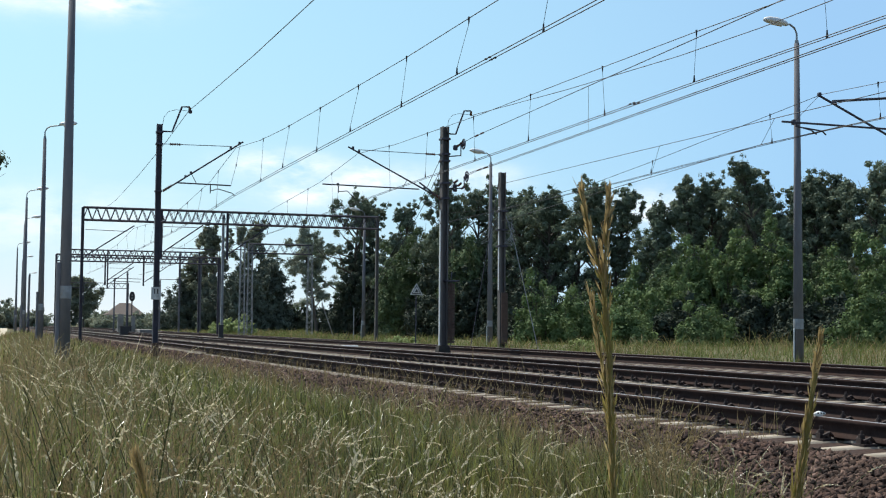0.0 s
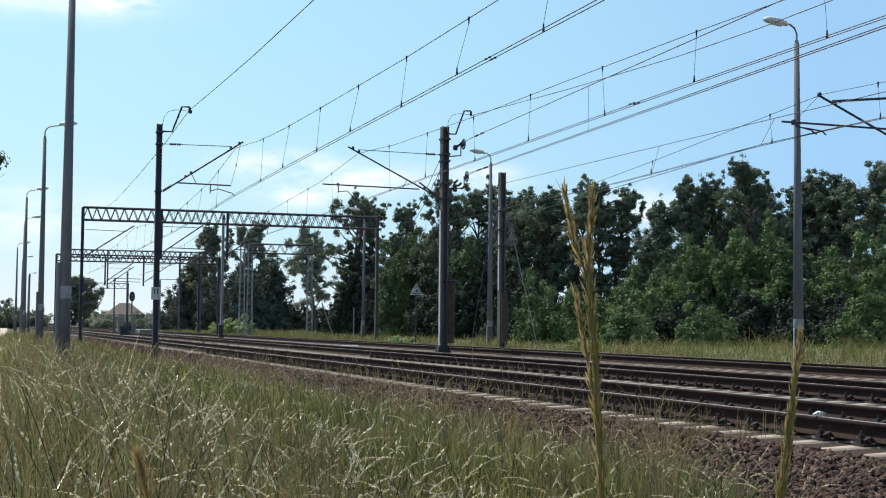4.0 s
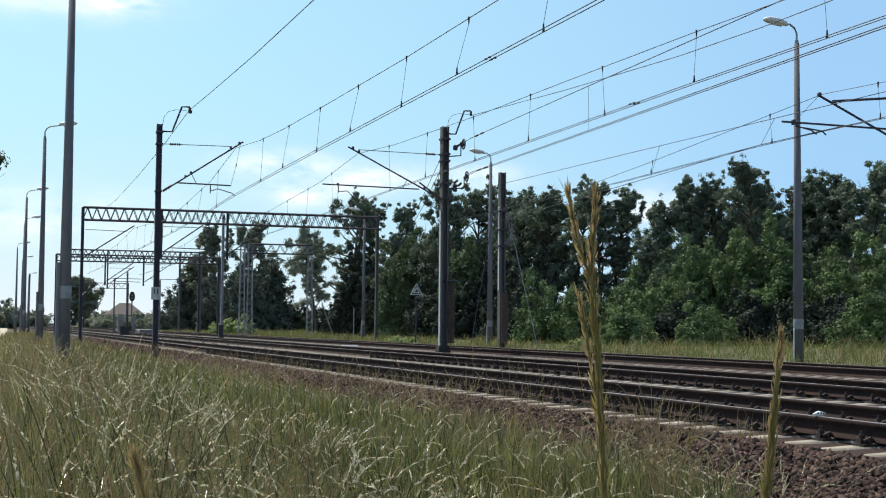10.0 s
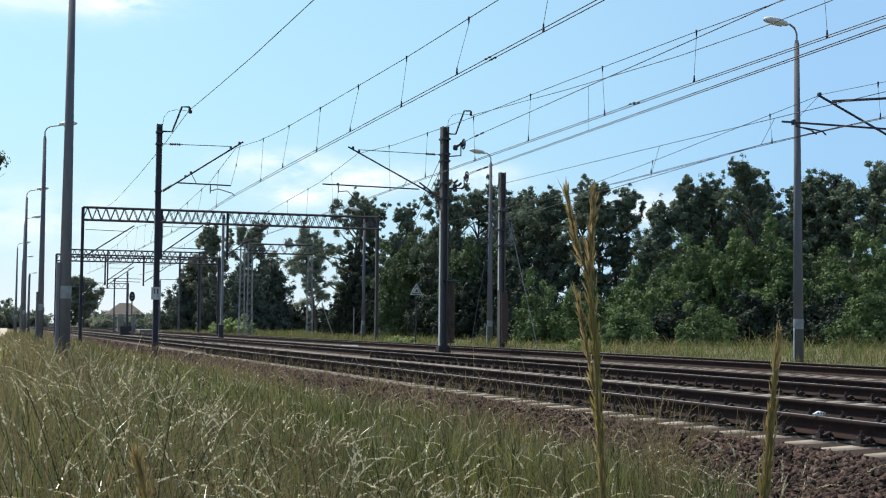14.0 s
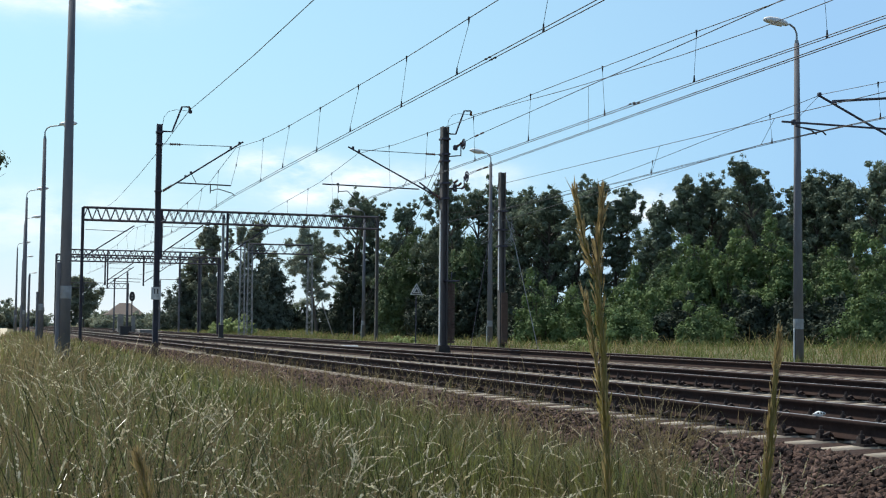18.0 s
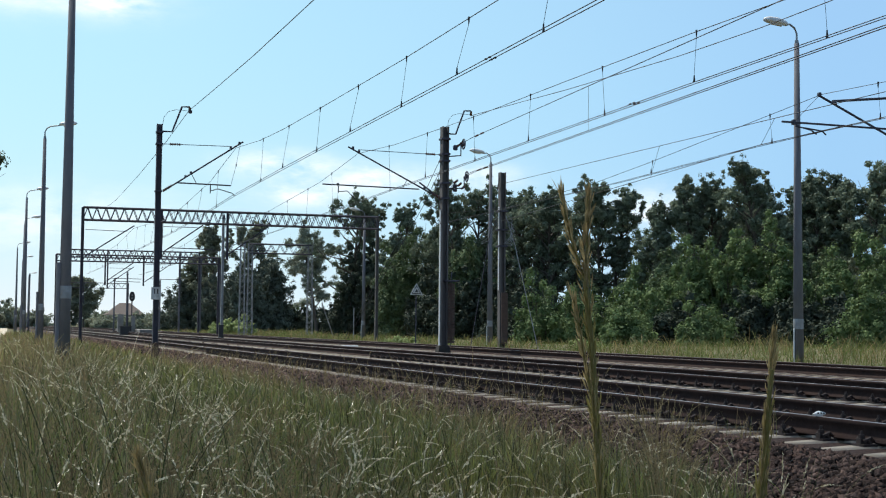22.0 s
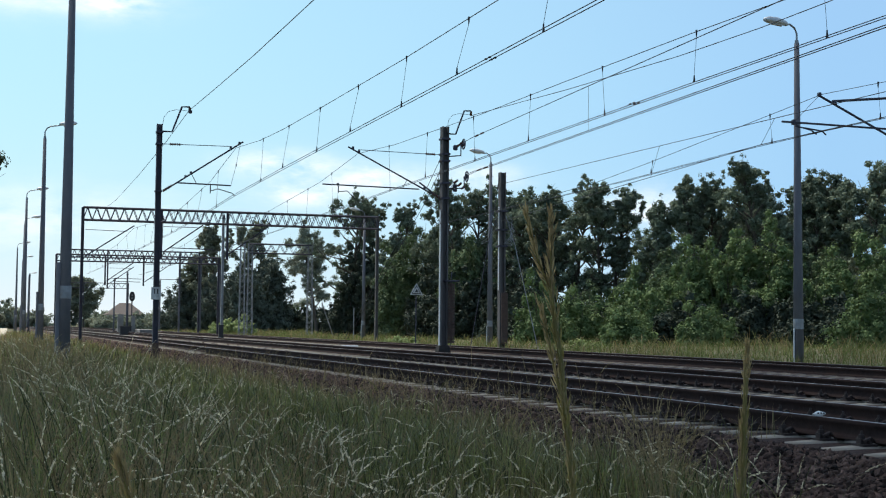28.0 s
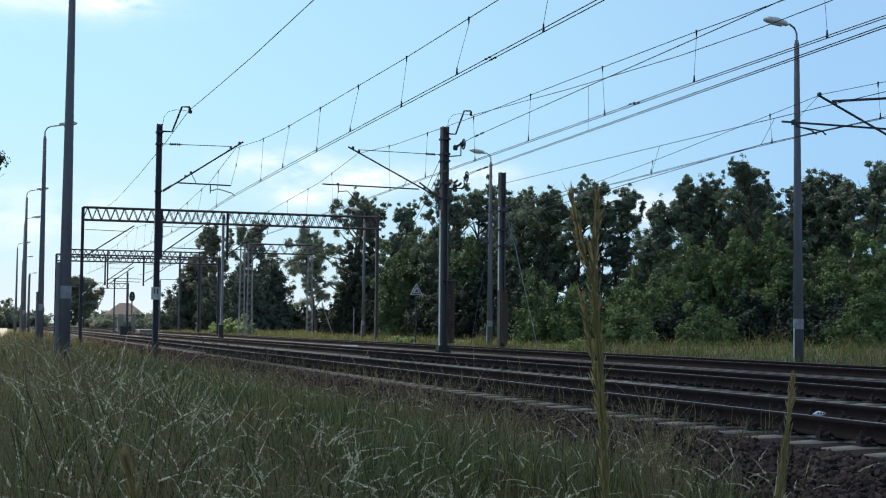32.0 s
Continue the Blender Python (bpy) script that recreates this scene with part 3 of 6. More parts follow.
def mast_c():
    e = empty("catenary_mast", 21.0, 54.4, -0.25, "grey concrete anchor mast with stay wires on the grass verge", "catenary mast", "catenary masts")
    part("column", i_column(bmesh.new(), 7.68, 0.25, 0.30, 0.05), M_MASTC, e)
    part("weight_guide", box(bmesh.new(), (0.05, -0.22, 1.4), (0.27, 0.12, 2.2), 0.01), M_RUST, e)
    rod("guy_wire", [(0.15, 0, 5.9), (0.55, -0.1, 4.62), (1.62, -0.3, -0.05)], 0.02, M_GALV, e)
    for k in range(5):
        rod("cable_loop", [(0.1, -0.1, 6.0 - 0.3 * k), (0.35 + 0.05 * k, -0.3, 5.6 - 0.2 * k), (0.28, -0.3, 4.9 - 0.1 * k), (0.05, -0.1, 4.6)], 0.011, M_GALV, e)
        rod("jumper_cable", [(-0.1, -0.1, 5.9 - 0.1 * k), (-0.5, 0.3, 5.3 - 0.14 * k), (-0.7, 0.6, 5.0 - 0.1 * k)], 0.011, M_GALV, e)
    for z in (6.0, 5.2, 4.5):
        part("clamp", box(bmesh.new(), (0, 0, z), (0.4, 0.4, 0.07), 0.006), M_MAST, e)
    rod("side_stay", [(-0.1, 0, 7.6), (-1.42, 0, 0.0)], 0.016, M_MAST, e, n=5)
    # same here: sunlit left side, painted as an added pale strip
    part("lit_edge_strip", box(bmesh.new(), (-0.1415, 0.0, 4.4), (0.026, 0.12, 3.6), 0.004), M_LAMP, e, "pale strip that paints the sunlit mast edge")


def mast_d():
    """The mast beyond the edge of the view whose cantilever reaches over the siding."""
    e = empty("catenary_mast", 21.2, 26.25, -0.25, "grey concrete catenary mast with cantilever over the siding", "catenary mast", "catenary masts")
    part("column", i_column(bmesh.new(), 7.7, 0.28, 0.32, 0.05), M_CONCRETE, e)
    arms(e, -1, 3.3, 0, 6.56, 4.93, 6.36, (0.95, 4.35, 5.68, 5.7), 6.24, 0.03)
    for x, z in ((-3.38, 6.37), (-2.98, 6.2), (-0.98, 5.5)):
        part("clamp", box(bmesh.new(), (x, -0.02, z), (0.08, 0.09, 0.09), 0.015), M_MAST, e)
    part("clamp", box(bmesh.new(), (-4.05, 0, 5.7), (0.07, 0.09, 0.12), 0.01), M_MAST, e)
    rod("hanger_wire", [(-3.36, 0, 6.36), (-4.0, 0, 5.74)], 0.005, M_WIRE, e, n=4)
    rod("steady_arm", [(-4.0, 0, 5.68), (-3.9, 0, 5.6), (-3.3, 0, 5.54), (-3.2, 0, 5.46)], 0.018, M_MAST, e)
    rod("steady_arm", [(-4.0, 0, 5.62), (-3.6, 0, 5.55), (-3.45, 0, 5.46)], 0.018, M_MAST, e)


mast_a()
mast_b()
mast_c()
mast_d()


# ---- overhead line: wires ----
def along(profile, y):
    """Height (or offset) at y on a profile of (y, value) points, y falling or rising."""
    pts = sorted(profile)
    for (y0, v0), (y1, v1) in zip(pts[:-1], pts[1:]):
        if y <= y1:
            return v0 + (v1 - v0) * (y - y0) / (y1 - y0)
    return pts[-1][1]


def overhead(x, spans, label, r=0.0085, slant=0.0):
    """Twin contact wires, messenger and droppers. spans: contact profile, messenger profile (y, z), contact offset, dropper places."""
    e = empty("overhead_line", x, 0, 0, label, "overhead line", "overhead lines")
    for contact, mess, off, droppers in spans:
        for s in (-0.05, 0.05):
            rod("contact_wire", [(off + s, y, z) for y, z in contact], r, M_WIRE, e, n=5)
        rod("messenger_wire", [(0, y, z) for y, z in mess], r, M_WIRE, e, n=5)
        for i, y in enumerate(droppers):
            top = Vector((0, y, along(mess, y)))
            low = Vector((off + (-0.05 if i % 2 else 0.05), y + slant, along(contact, y + slant)))
            bm = pipe(bmesh.new(), [top + Vector((0, 0, 0.02)), top - Vector((0, 0, 0.1)), low + Vector((0, 0, 0.12)), low], 0.0045, 4)
            d = part("dropper", bm, M_WIRE, e)
            part("clamp", tube(bmesh.new(), low + Vector((0, 0, 0.13)), low, 0.012, 0.024, 5), M_WIRE, d)
            part("clamp", tube(bmesh.new(), top + Vector((0, 0, 0.03)), top - Vector((0, 0, 0.1)), 0.022, 0.010, 5), M_WIRE, d)
    return e


overhead(8.06, [([(46.3, 5.22), (38.5, 5.28), (26.7, 5.325), (17, 5.36), (-14, 5.40)],
                 [(46.3, 6.86), (42, 6.57), (38.6, 6.45), (34.3, 6.38), (26.6, 6.29), (21.2, 6.29), (12, 6.35), (0, 6.6), (-14, 6.95)], -0.03, [41.48 - 3.78 * i for i in range(13)]),
                ([(46.3, 5.22), (52, 5.1), (62, 4.95), (80, 4.9)], [(46.3, 6.86), (51.9, 6.24), (60, 5.86), (68, 5.85), (80, 6.3)], -0.04, [50 + 4.0 * i for i in range(8)]),
                ([(80, 4.9), (118, 4.95)], [(80, 6.3), (90, 5.9), (100, 5.8), (110, 5.95), (118, 6.3)], 0.1, [84 + 6 * i for i in range(6)])],
         "dark twin contact wires and messenger over the track", slant=0.4)
overhead(12.37, [([(46.2, 5.14), (41.5, 5.18), (33, 5.25), (22.2, 5.34), (16.5, 5.37), (-14, 5.45)],
                  [(46.2, 6.86), (41.6, 6.61), (33.7, 6.43), (28.1, 6.37), (22.15, 6.29), (19.15, 6.22), (10, 6.25), (-14, 6.8)], 0.0, [42.3 - 4.04 * i for i in range(13)]),
                 ([(46.2, 5.14), (62, 5.0), (80, 4.95)], [(46.2, 6.86), (52, 6.4), (62, 6.05), (70, 6.05), (80, 6.4)], 0.0, [50 + 4.0 * i for i in range(8)]),
                 ([(80, 4.95), (118, 4.95)], [(80, 6.4), (90, 6.0), (100, 5.9), (110, 6.05), (118, 6.4)], 0.1, [84 + 6 * i for i in range(6)])],
         "dark twin contact wires and messenger over the track")
overhead(17.9, [([(26.25, 5.29), (23.9, 5.27), (-20, 5.2)], [(26.25, 6.13), (23.9, 6.03), (10, 5.8), (-20, 6.1)], 0.0, [24.2, 20, 16, 12]),
                ([(26.25, 5.29), (29, 5.28), (36.5, 5.14), (54, 5.05)], [(26.25, 6.13), (34.5, 5.53), (38.5, 5.28), (46, 5.12), (54, 5.5)], 0.0, [28.4, 34.5])],
         "dark twin contact wires and messenger over the siding", 0.0075)


def single_wires():
    e = empty("feeder_line", 6.45, 0, 0, "single dark feeder wire on mast brackets", "feeder line", "feeder lines")
    rod("wire", [(0, 46.5, 8.08), (0, 40, 7.9), (0, 34.6, 7.77), (0, 27.9, 7.69), (0, 15, 7.7), (0, -16, 8.2)], 0.011, M_WIRE, e, n=5)
    rod("wire", [(0, 46.5, 8.08), (0, 52.4, 7.79), (0, 62, 7.5), (0, 73.5, 7.32), (0, 80, 7.42)], 0.011, M_WIRE, e, n=5)
    e = empty("feeder_line", 16.5, 0, 0, "single dark feeder wire on mast brackets", "feeder line", "feeder lines")
    rod("wire", [(0.1, 46.2, 8.46), (0, 37.5, 7.97), (0, 30.4, 7.68), (0, 26.5, 7.61), (0, 23.8, 7.62), (0, 10, 7.7), (0, -14, 8.2)], 0.011, M_WIRE, e, n=5)
    for x, y, z in ((12.32, 24.65, 5.335), (12.42, 24.65, 5.335), (7.98, 21.4, 5.345), (8.08, 21.4, 5.345)):
        e = empty("line_clamp", x, y, z, "small dark clamp pair on the contact wire", "wire clamp", "clamps on the contact wire")
        for dy in (-0.085, 0.085):
            part("jaw", tube(bmesh.new(), (0, dy - 0.04, -0.004), (0, dy + 0.04, 0.006), 0.02, 0.014, 8), M_BLACK, e)
    e = empty("tension_line", 13.0, 0, 0, "tensioned overhead wires running off to the mast", "overhead line", "overhead lines")
    rod("messenger_wire", [(3.22, 45.9, 7.42), (W3[0] - 13.0, 45.7, W3[2]), (0, 20.2, 6.51), (-0.6, 0, 6.8)], 0.011, M_WIRE, e, n=5)
    for s in (-0.05, 0.05):
        rod("contact_wire", [(3.35 + s, 45.9, 6.25), (W4[0] - 13.0 + s, 45.7, W4[2]), (-0.1 + s, 17.2, 5.42), (-0.4 + s, -12, 4.9)], 0.010, M_WIRE, e, n=5)
    f, g = (45.7 - 31.6) / 25.5, (45.7 - 32.2) / 28.5
    rod("dropper", [(W3[0] - 13 - 3.49 * f, 31.6, W3[2] - 1.08 * f), (W4[0] - 13 - 3.67 * g, 32.2, W4[2] - 0.94 * g)], 0.0045, M_WIRE, e, n=4)
    for a, b in (((W3[0] - 13.0, 45.7, W3[2]), (0, 20.2, 6.51)), ((W4[0] - 13.0, 45.7, W4[2]), (-0.1, 17.2, 5.42))):
        a, b = Vector(a), Vector(b)
        for f in (0.018, 0.052):
            insulator(e, a.lerp(b, f), a.lerp(b, f + 0.02), 0.034, "dark ribbed insulator in the wire")
    e = empty("tension_line", 17.9, 0, 0, "second set of wires over the siding", "overhead line", "overhead lines")
    rod("messenger_wire", [(W5[0] - 17.9, 54.4, W5[2]), (0, 23.94, 5.82), (-0.4, 0, 5.7)], 0.010, M_WIRE, e, n=5)
    rod("contact_wire", [(3.0, 54.4, 5.3), (0.12, 29.0, 5.33), (0.0, 26.25, 5.29), (0.1, -20, 5.2)], 0.010, M_WIRE, e, n=5)
    for y in (29.0, 36.5):
        x = (W5[0] - 17.9) * (y - 23.94) / 30.46
        rod("dropper", [(x, y, 5.82 + (W5[2] - 5.82) * (y - 23.94) / 30.46), (0.12 + 2.88 * (y - 29) / 25.4, y, 5.33)], 0.006, M_WIRE, e, n=4)


W3, W4, W5 = (16.49, 45.9, 7.59), (16.57, 45.9, 6.36), (20.98, 54.4, 6.94)
single_wires()


# ---- portals ----
def lattice_beam(bm, x0, x1, z0, z1, depth, pitch, r=0.035):
    for y in (-depth / 2, depth / 2):
        for z in (z0, z1):
            tube(bm, (x0, y, z), (x1, y, z), r * 1.5, n=4)
        n = max(2, round((x1 - x0) / pitch))
        for i in range(n):
            a, b = x0 + (x1 - x0) * i / n, x0 + (x1 - x0) * (i + 1) / n
            tube(bm, (a, y, z0), ((a + b) / 2, y, z1), r * 0.6, n=4, cap=False)
            tube(bm, ((a + b) / 2, y, z1), (b, y, z0), r * 0.6, n=4, cap=False)
    return bm


def portal(x0, x1, y, top, h, drops, label, posts=None, pitch=0.52):
    e = empty("catenary_portal", x0, y, -0.3, label, "catenary portal", "catenary portals")
    w = x1 - x0
    part("beam", lattice_beam(bmesh.new(), 0, w, top - h + 0.3, top + 0.3, 0.45, pitch), M_MAST, e)
    for x in (0, w):
        post = part("post", i_column(bmesh.new(), top + 0.3, 0.17, 0.18, 0.02), posts if x and posts else M_MAST, e)
        post.matrix_basis = pose(x, 0, 0)
        part("post_foot", box(bmesh.new(), (x, 0, -0.02), (0.36, 0.36, 0.3), 0.02, 0.8), M_FOUND, e)
    for dx, low, side in drops:
        d = part("drop_post", i_column(bmesh.new(), top + 0.3 - low, 0.13, 0.13), M_MAST, e)
        d.matrix_basis = pose(dx, 0, low)
        if side:
            s = side
            rod("cantilever_tube", [(dx + s * 0.1, 0, low + 0.35), (dx + s * 2.4, 0, low + 2.0)], 0.04, M_MAST, e, n=6)
            rod("tie_rod", [(dx + s * 0.1, 0, low + 1.85), (dx + s * 2.2, 0, low + 1.85)], 0.018, M_MAST, e, n=5)
            rod("registration_tube", [(dx + s * 0.5, 0, low + 0.62), (dx + s * 3.0, 0, low + 0.58)], 0.028, M_MAST, e, n=5)
    return e


P1 = portal(5.2, 22.7, 80.0, 7.42, 0.72, [(4.45, 4.9, 1), (8.3, 4.9, 1)], "long dark lattice portal spanning the tracks", M_MASTC)
rod("cantilever_tube", [(0.15, 0, 4.9), (2.9, 0, 6.75)], 0.04, M_MAST, P1, n=6)
rod("tie_rod", [(0.15, 0, 6.45), (2.5, 0, 6.4)], 0.018, M_MAST, P1, n=5)
portal(5.6, 19.2, 118.0, 6.55, 0.55, [(4.0, 4.3, 1), (7.2, 4.3, 1)], "dark lattice portal farther along the line")
portal(7.0, 19.3, 130.0, 7.6, 0.7, [(3.8, 4.4, 1), (10.5, 4.4, 0)], "dark lattice portal farther along the line")
portal(12.0, 23.5, 240.0, 7.7, 0.9, [(4, 4.4, 0)], "distant dark lattice portal", pitch=1.2)


def lattice_column(bm, w, h, r=0.03):
    for i, j in ((-1, -1), (1, -1), (1, 1), (-1, 1)):
        tube(bm, (i * w / 2, j * w / 2, 0), (i * w / 2 * 0.7, j * w / 2 * 0.7, h), r * 1.4, n=4)
    n = int(h / w)
    for k in range(n):
        z0, z1 = h * k / n, h * (k + 1) / n
        q0, q1 = w / 2 * (1 - 0.3 * k / n), w / 2 * (1 - 0.3 * (k + 1) / n)
        for a, b in (((-1, -1), (1, -1)), ((1, -1), (1, 1)), ((1, 1), (-1, 1)), ((-1, 1), (-1, -1))):
            if k % 2:
                a, b = b, a
            tube(bm, (a[0] * q0, a[1] * q0, z0), (b[0] * q1, b[1] * q1, z1), r * 0.7, n=4, cap=False)
    return bm


def lattice_portal():
    e = empty("lattice_portal", 21.6, 117.0, -0.2, "grey lattice portal on twin lattice towers before the trees", "catenary portal", "catenary portals")
    part("beam", lattice_beam(bmesh.new(), 0, 5.6, 7.2, 8.0, 0.5, 0.8), M_MAST, e)
    for x in (-0.5, 0.18, 5.5):
        c = part("lattice_tower", lattice_column(bmesh.new(), 0.48, 8.0, 0.024), M_GALV, e)
        c.matrix_basis = pose(x, 0, 0)
    rod("guy_rod", [(5.4, -5.0, 2.85), (6.45, -5.0, 0.0)], 0.05, M_GALV, e, "pale leaning guy rod")


lattice_portal()


# ---- street lamps ----
def lamp(x, y, h, base_z, r0, side, group, turn=0.0, reach=0.8, rise=0.66, stub=False):
    e = empty("street_lamp", x, y, base_z, "tall tapered concrete lamp pole with a curved arm and white head", "street lamp", group)
    e.matrix_basis = pose(x, y, base_z, 0, 0, turn)
    part("pole", tube(bmesh.new(), (0, 0, 0), (0, 0, h), r0, r0 * 0.48, 14), M_CONCRETE, e, smooth=True)
    part("collar", tube(bmesh.new(), (0, 0, h - 0.02), (0, 0, h + 0.10), r0 * 0.42, r0 * 0.36, 10), M_GALV, e)
    s = side
    arc = [(0, 0, h + 0.05), (0, 0, h + 0.3), (s * 0.08, 0, h + 0.46), (s * 0.24, 0, h + 0.56), (s * (0.24 + (reach - 0.24) * 0.5), 0, h + 0.46 + (rise - 0.46) * 0.75), (s * reach, 0, h + rise)]
    rod("arm", arc, 0.03, M_GALV, e, n=8)
    bm = bmesh.new()
    sect = [(-0.06, 0.06, 0.06), (0.02, 0.11, 0.10), (0.3, 0.16, 0.14), (0.58, 0.15, 0.12), (0.70, 0.09, 0.07), (0.74, 0.03, 0.02)]
    rings = []
    for q, wy, wz in sect:
        rings.append([bm.verts.new((s * (reach + q - 0.12), wy * math.cos(a * math.pi / 5), h + rise + 0.02 + 0.1 * q + wz * math.sin(a * math.pi / 5) * (1.0 if a < 5 else 0.55))) for a in range(10)])
    for a, b in zip(rings[:-1], rings[1:]):
        for i in range(10):
            bm.faces.new((a[i], a[(i + 1) % 10], b[(i + 1) % 10], b[i]))
    bm.faces.new(rings[0][::-1])
    bm.faces.new(rings[-1])
    bmesh.ops.recalc_face_normals(bm, faces=bm.faces)
    head = part("lamp_head", bm, M_LAMP, e, "white shallow lamp head", smooth=True)
    bm = tube(bmesh.new(), (s * (reach + 0.02), 0, h + rise - 0.01), (s * (reach + 0.40), 0, h + rise + 0.02), 0.07, 0.06, 8)
    part("lens", bm, M_LENS, head)
    zb = 1.8 if stub else 1.05
    part("pole_band", tube(bmesh.new(), (0, 0, zb), (0, 0, zb + 0.3), r0 * 0.97, r0 * 0.95, 14), M_GALV, e)
    if stub:
        part("footing_stub", box(bmesh.new(), (-r0 * 1.02, 0, 1.3), (r0 * 0.62, r0 * 1.3, 2.7), 0.02), M_CONCRETE, e)
    else:
        rod("conduit", [(-r0 * 1.1, -0.03, 0), (-r0 * 1.1, -0.03, 1.0), (-r0 * 0.98, -0.03, 1.08)], 0.022, M_LAMP, e)
    return e


lamp(22.6, 34.4, 9.5, -0.25, 0.155, -1, "lamps beside the siding", 0, 0.5, 0.54)
lamp(24.5, 65.1, 9.4, -0.25, 0.155, -1, "lamps beside the siding", 0, 0.55, 0.56)
lamp(27.0, 98.7, 9.1, -0.2, 0.155, -1, "lamps beside the siding", 0, 0.55, 0.56)
for x, y in ((1.78, 33.0), (2.41, 64.2), (2.53, 96.2), (3.1, 122.0), (3.38, 161.6), (4.81, 195.7), (7.56, 260.4)):
    lamp(x, y, 9.6 if y < 50 else 9.2 - ground_z(x, y), ground_z(x, y), 0.155, 1, "lamps along the sandy track", stub=True)


# ---- other poles, sign, boxes ----
def plain_post(name, x, y, top, w, mat, label, category, base=-0.3):
    e = empty(name, x, y, base, label, category, "posts along the line")
    part("column", i_column(bmesh.new(), top - base, w, w, 0.03), mat, e)
    part("clamp", box(bmesh.new(), (0, 0, top - base - 0.25), (w * 1.4, w * 1.4, 0.08), 0.005), M_MAST, e)
    part("post_foot", box(bmesh.new(), (0, 0, 0.1), (w * 2, w * 2, 0.4), 0.02, 0.8), M_FOUND, e)
    return e


for x, y, top in ((14.1, 160.0, 6.0), (13.6, 140.0, 6.0), (20.6, 171.0, 6.2), (17.2, 128.0, 7.4), (21.1, 141.0, 7.6), (21.5, 131.0, 6.6), (4.9, 165, 6.5), (5.1, 205, 7.2), (6.4, 250, 7.4)):
    plain_post("catenary_mast", x, y, top, 0.16, M_CONCRETE, "distant plain catenary mast beside the tracks", "catenary mast")


plain_post("catenary_mast", 16.0, 96.6, 8.6, 0.17, M_GALV, "slender grey catenary mast beside the tracks", "catenary mast")


def warning_sign():
    e = empty("warning_sign", 20.3, 64.35, -0.25, "white triangular trackside sign with black rim on a thin post", "sign", "")
    rod("post", [(0, 0, 0), (0, 0, 2.75)], 0.032, M_MAST, e)

    def tri(bm, r, y, t):
        f = [bm.verts.new((r * math.sin(a), y, 2.78 + r * math.cos(a))) for a in (0, 2.0944, 4.18879)]
        g = [bm.verts.new((v.co.x, y + t, v.co.z)) for v in f]
        bm.faces.new(f)
        bm.faces.new(g[::-1])
        for i in range(3):
            bm.faces.new((f[i], g[i], g[(i + 1) % 3], f[(i + 1) % 3]))
        bmesh.ops.recalc_face_normals(bm, faces=bm.faces)
        return bm

    p = part("plate", tri(bmesh.new(), 0.39, -0.06, 0.012), M_ENAMEL, e, "greyish white triangular plate")
    part("rim", tri(bmesh.new(), 0.29, -0.066, 0.004), M_BLACK, p)
    part("inner_field", tri(bmesh.new(), 0.22, -0.072, 0.004), M_ENAMEL, p)
    part("symbol", tri(bmesh.new(), 0.11, -0.078, 0.004), M_BLACK, p)


warning_sign()
marker = empty("marker_post", 25.7, 96.6, -0.25, "thin grey marker post on the verge", "post")
rod("post", [(0, 0, 0), (0, 0, 2.3)], 0.045, M_GALV, marker)
part("cap", box(bmesh.new(), (0, 0, 2.33), (0.14, 0.14, 0.06), 0.01), M_MAST, marker)


def cabinet(x, y, w, d, h, base, mat, label):
    e = empty("relay_cabinet", x, y, base, label, "cabinet", "trackside cabinets")
    part("body", box(bmesh.new(), (0, 0, h / 2), (w, d, h), 0.015), mat, e)
    part("lid", box(bmesh.new(), (0, 0, h + 0.03), (w * 1.1, d * 1.1, 0.06), 0.01), mat, e)
    part("door", box(bmesh.new(), (0, -d / 2 - 0.012, h * 0.52), (w * 0.84, 0.024, h * 0.86), 0.005), mat, e)
    part("plinth", box(bmesh.new(), (0, 0, 0.0), (w * 1.12, d * 1.12, 0.2), 0.01), M_FOUND, e)


cabinet(13.0, 140.0, 0.55, 0.5, 1.95, -0.3, M_CABINET, "pale grey relay cabinet on the far side of the line")
cabinet(14.15, 139.0, 0.4, 0.4, 1.8, -0.3, M_CABINET, "slim pale grey relay cabinet on the far side of the line")
cabinet(13.5, 138.0, 0.75, 0.5, 0.75, -0.3, M_BLACK, "low dark box beside the relay cabinets")
cabinet(11.3, 118.0, 0.75, 0.6, 0.8, -0.3, M_BLACK, "low dark trackside box")
cabinet(15.2, 92.0, 0.3, 0.3, 1.0, -0.3, M_BLACK, "slim dark trackside box on the ballast")
cabinet(15.0, 57.0, 0.6, 0.35, 0.2, -0.32, M_WHITE, "low white concrete trackside box between the tracks")


def signal():
    e = empty("railway_signal", 14.6, 145.0, -0.3, "dark railway signal with an oval black board", "railway signal")
    rod("post", [(0, 0, 0), (0, 0, 4.4)], 0.06, M_MAST, e)
    bm = tube(bmesh.new(), (0, -0.1, 3.9), (0, -0.04, 3.9), 0.3, n=20)
    for v in bm.verts:
        v.co.z = 3.9 + (v.co.z - 3.9) * 1.75
    part("board", bm, M_BLACK, e)
    for dz in (0.16, -0.16):
        part("lens", tube(bmesh.new(), (0, -0.12, 3.9 + dz), (0, -0.105, 3.9 + dz), 0.08, n=12), M_CABINET, e)
    part("post_foot", box(bmesh.new(), (0, 0, 0.1), (0.4, 0.4, 0.4), 0.02, 0.8), M_FOUND, e)


signal()


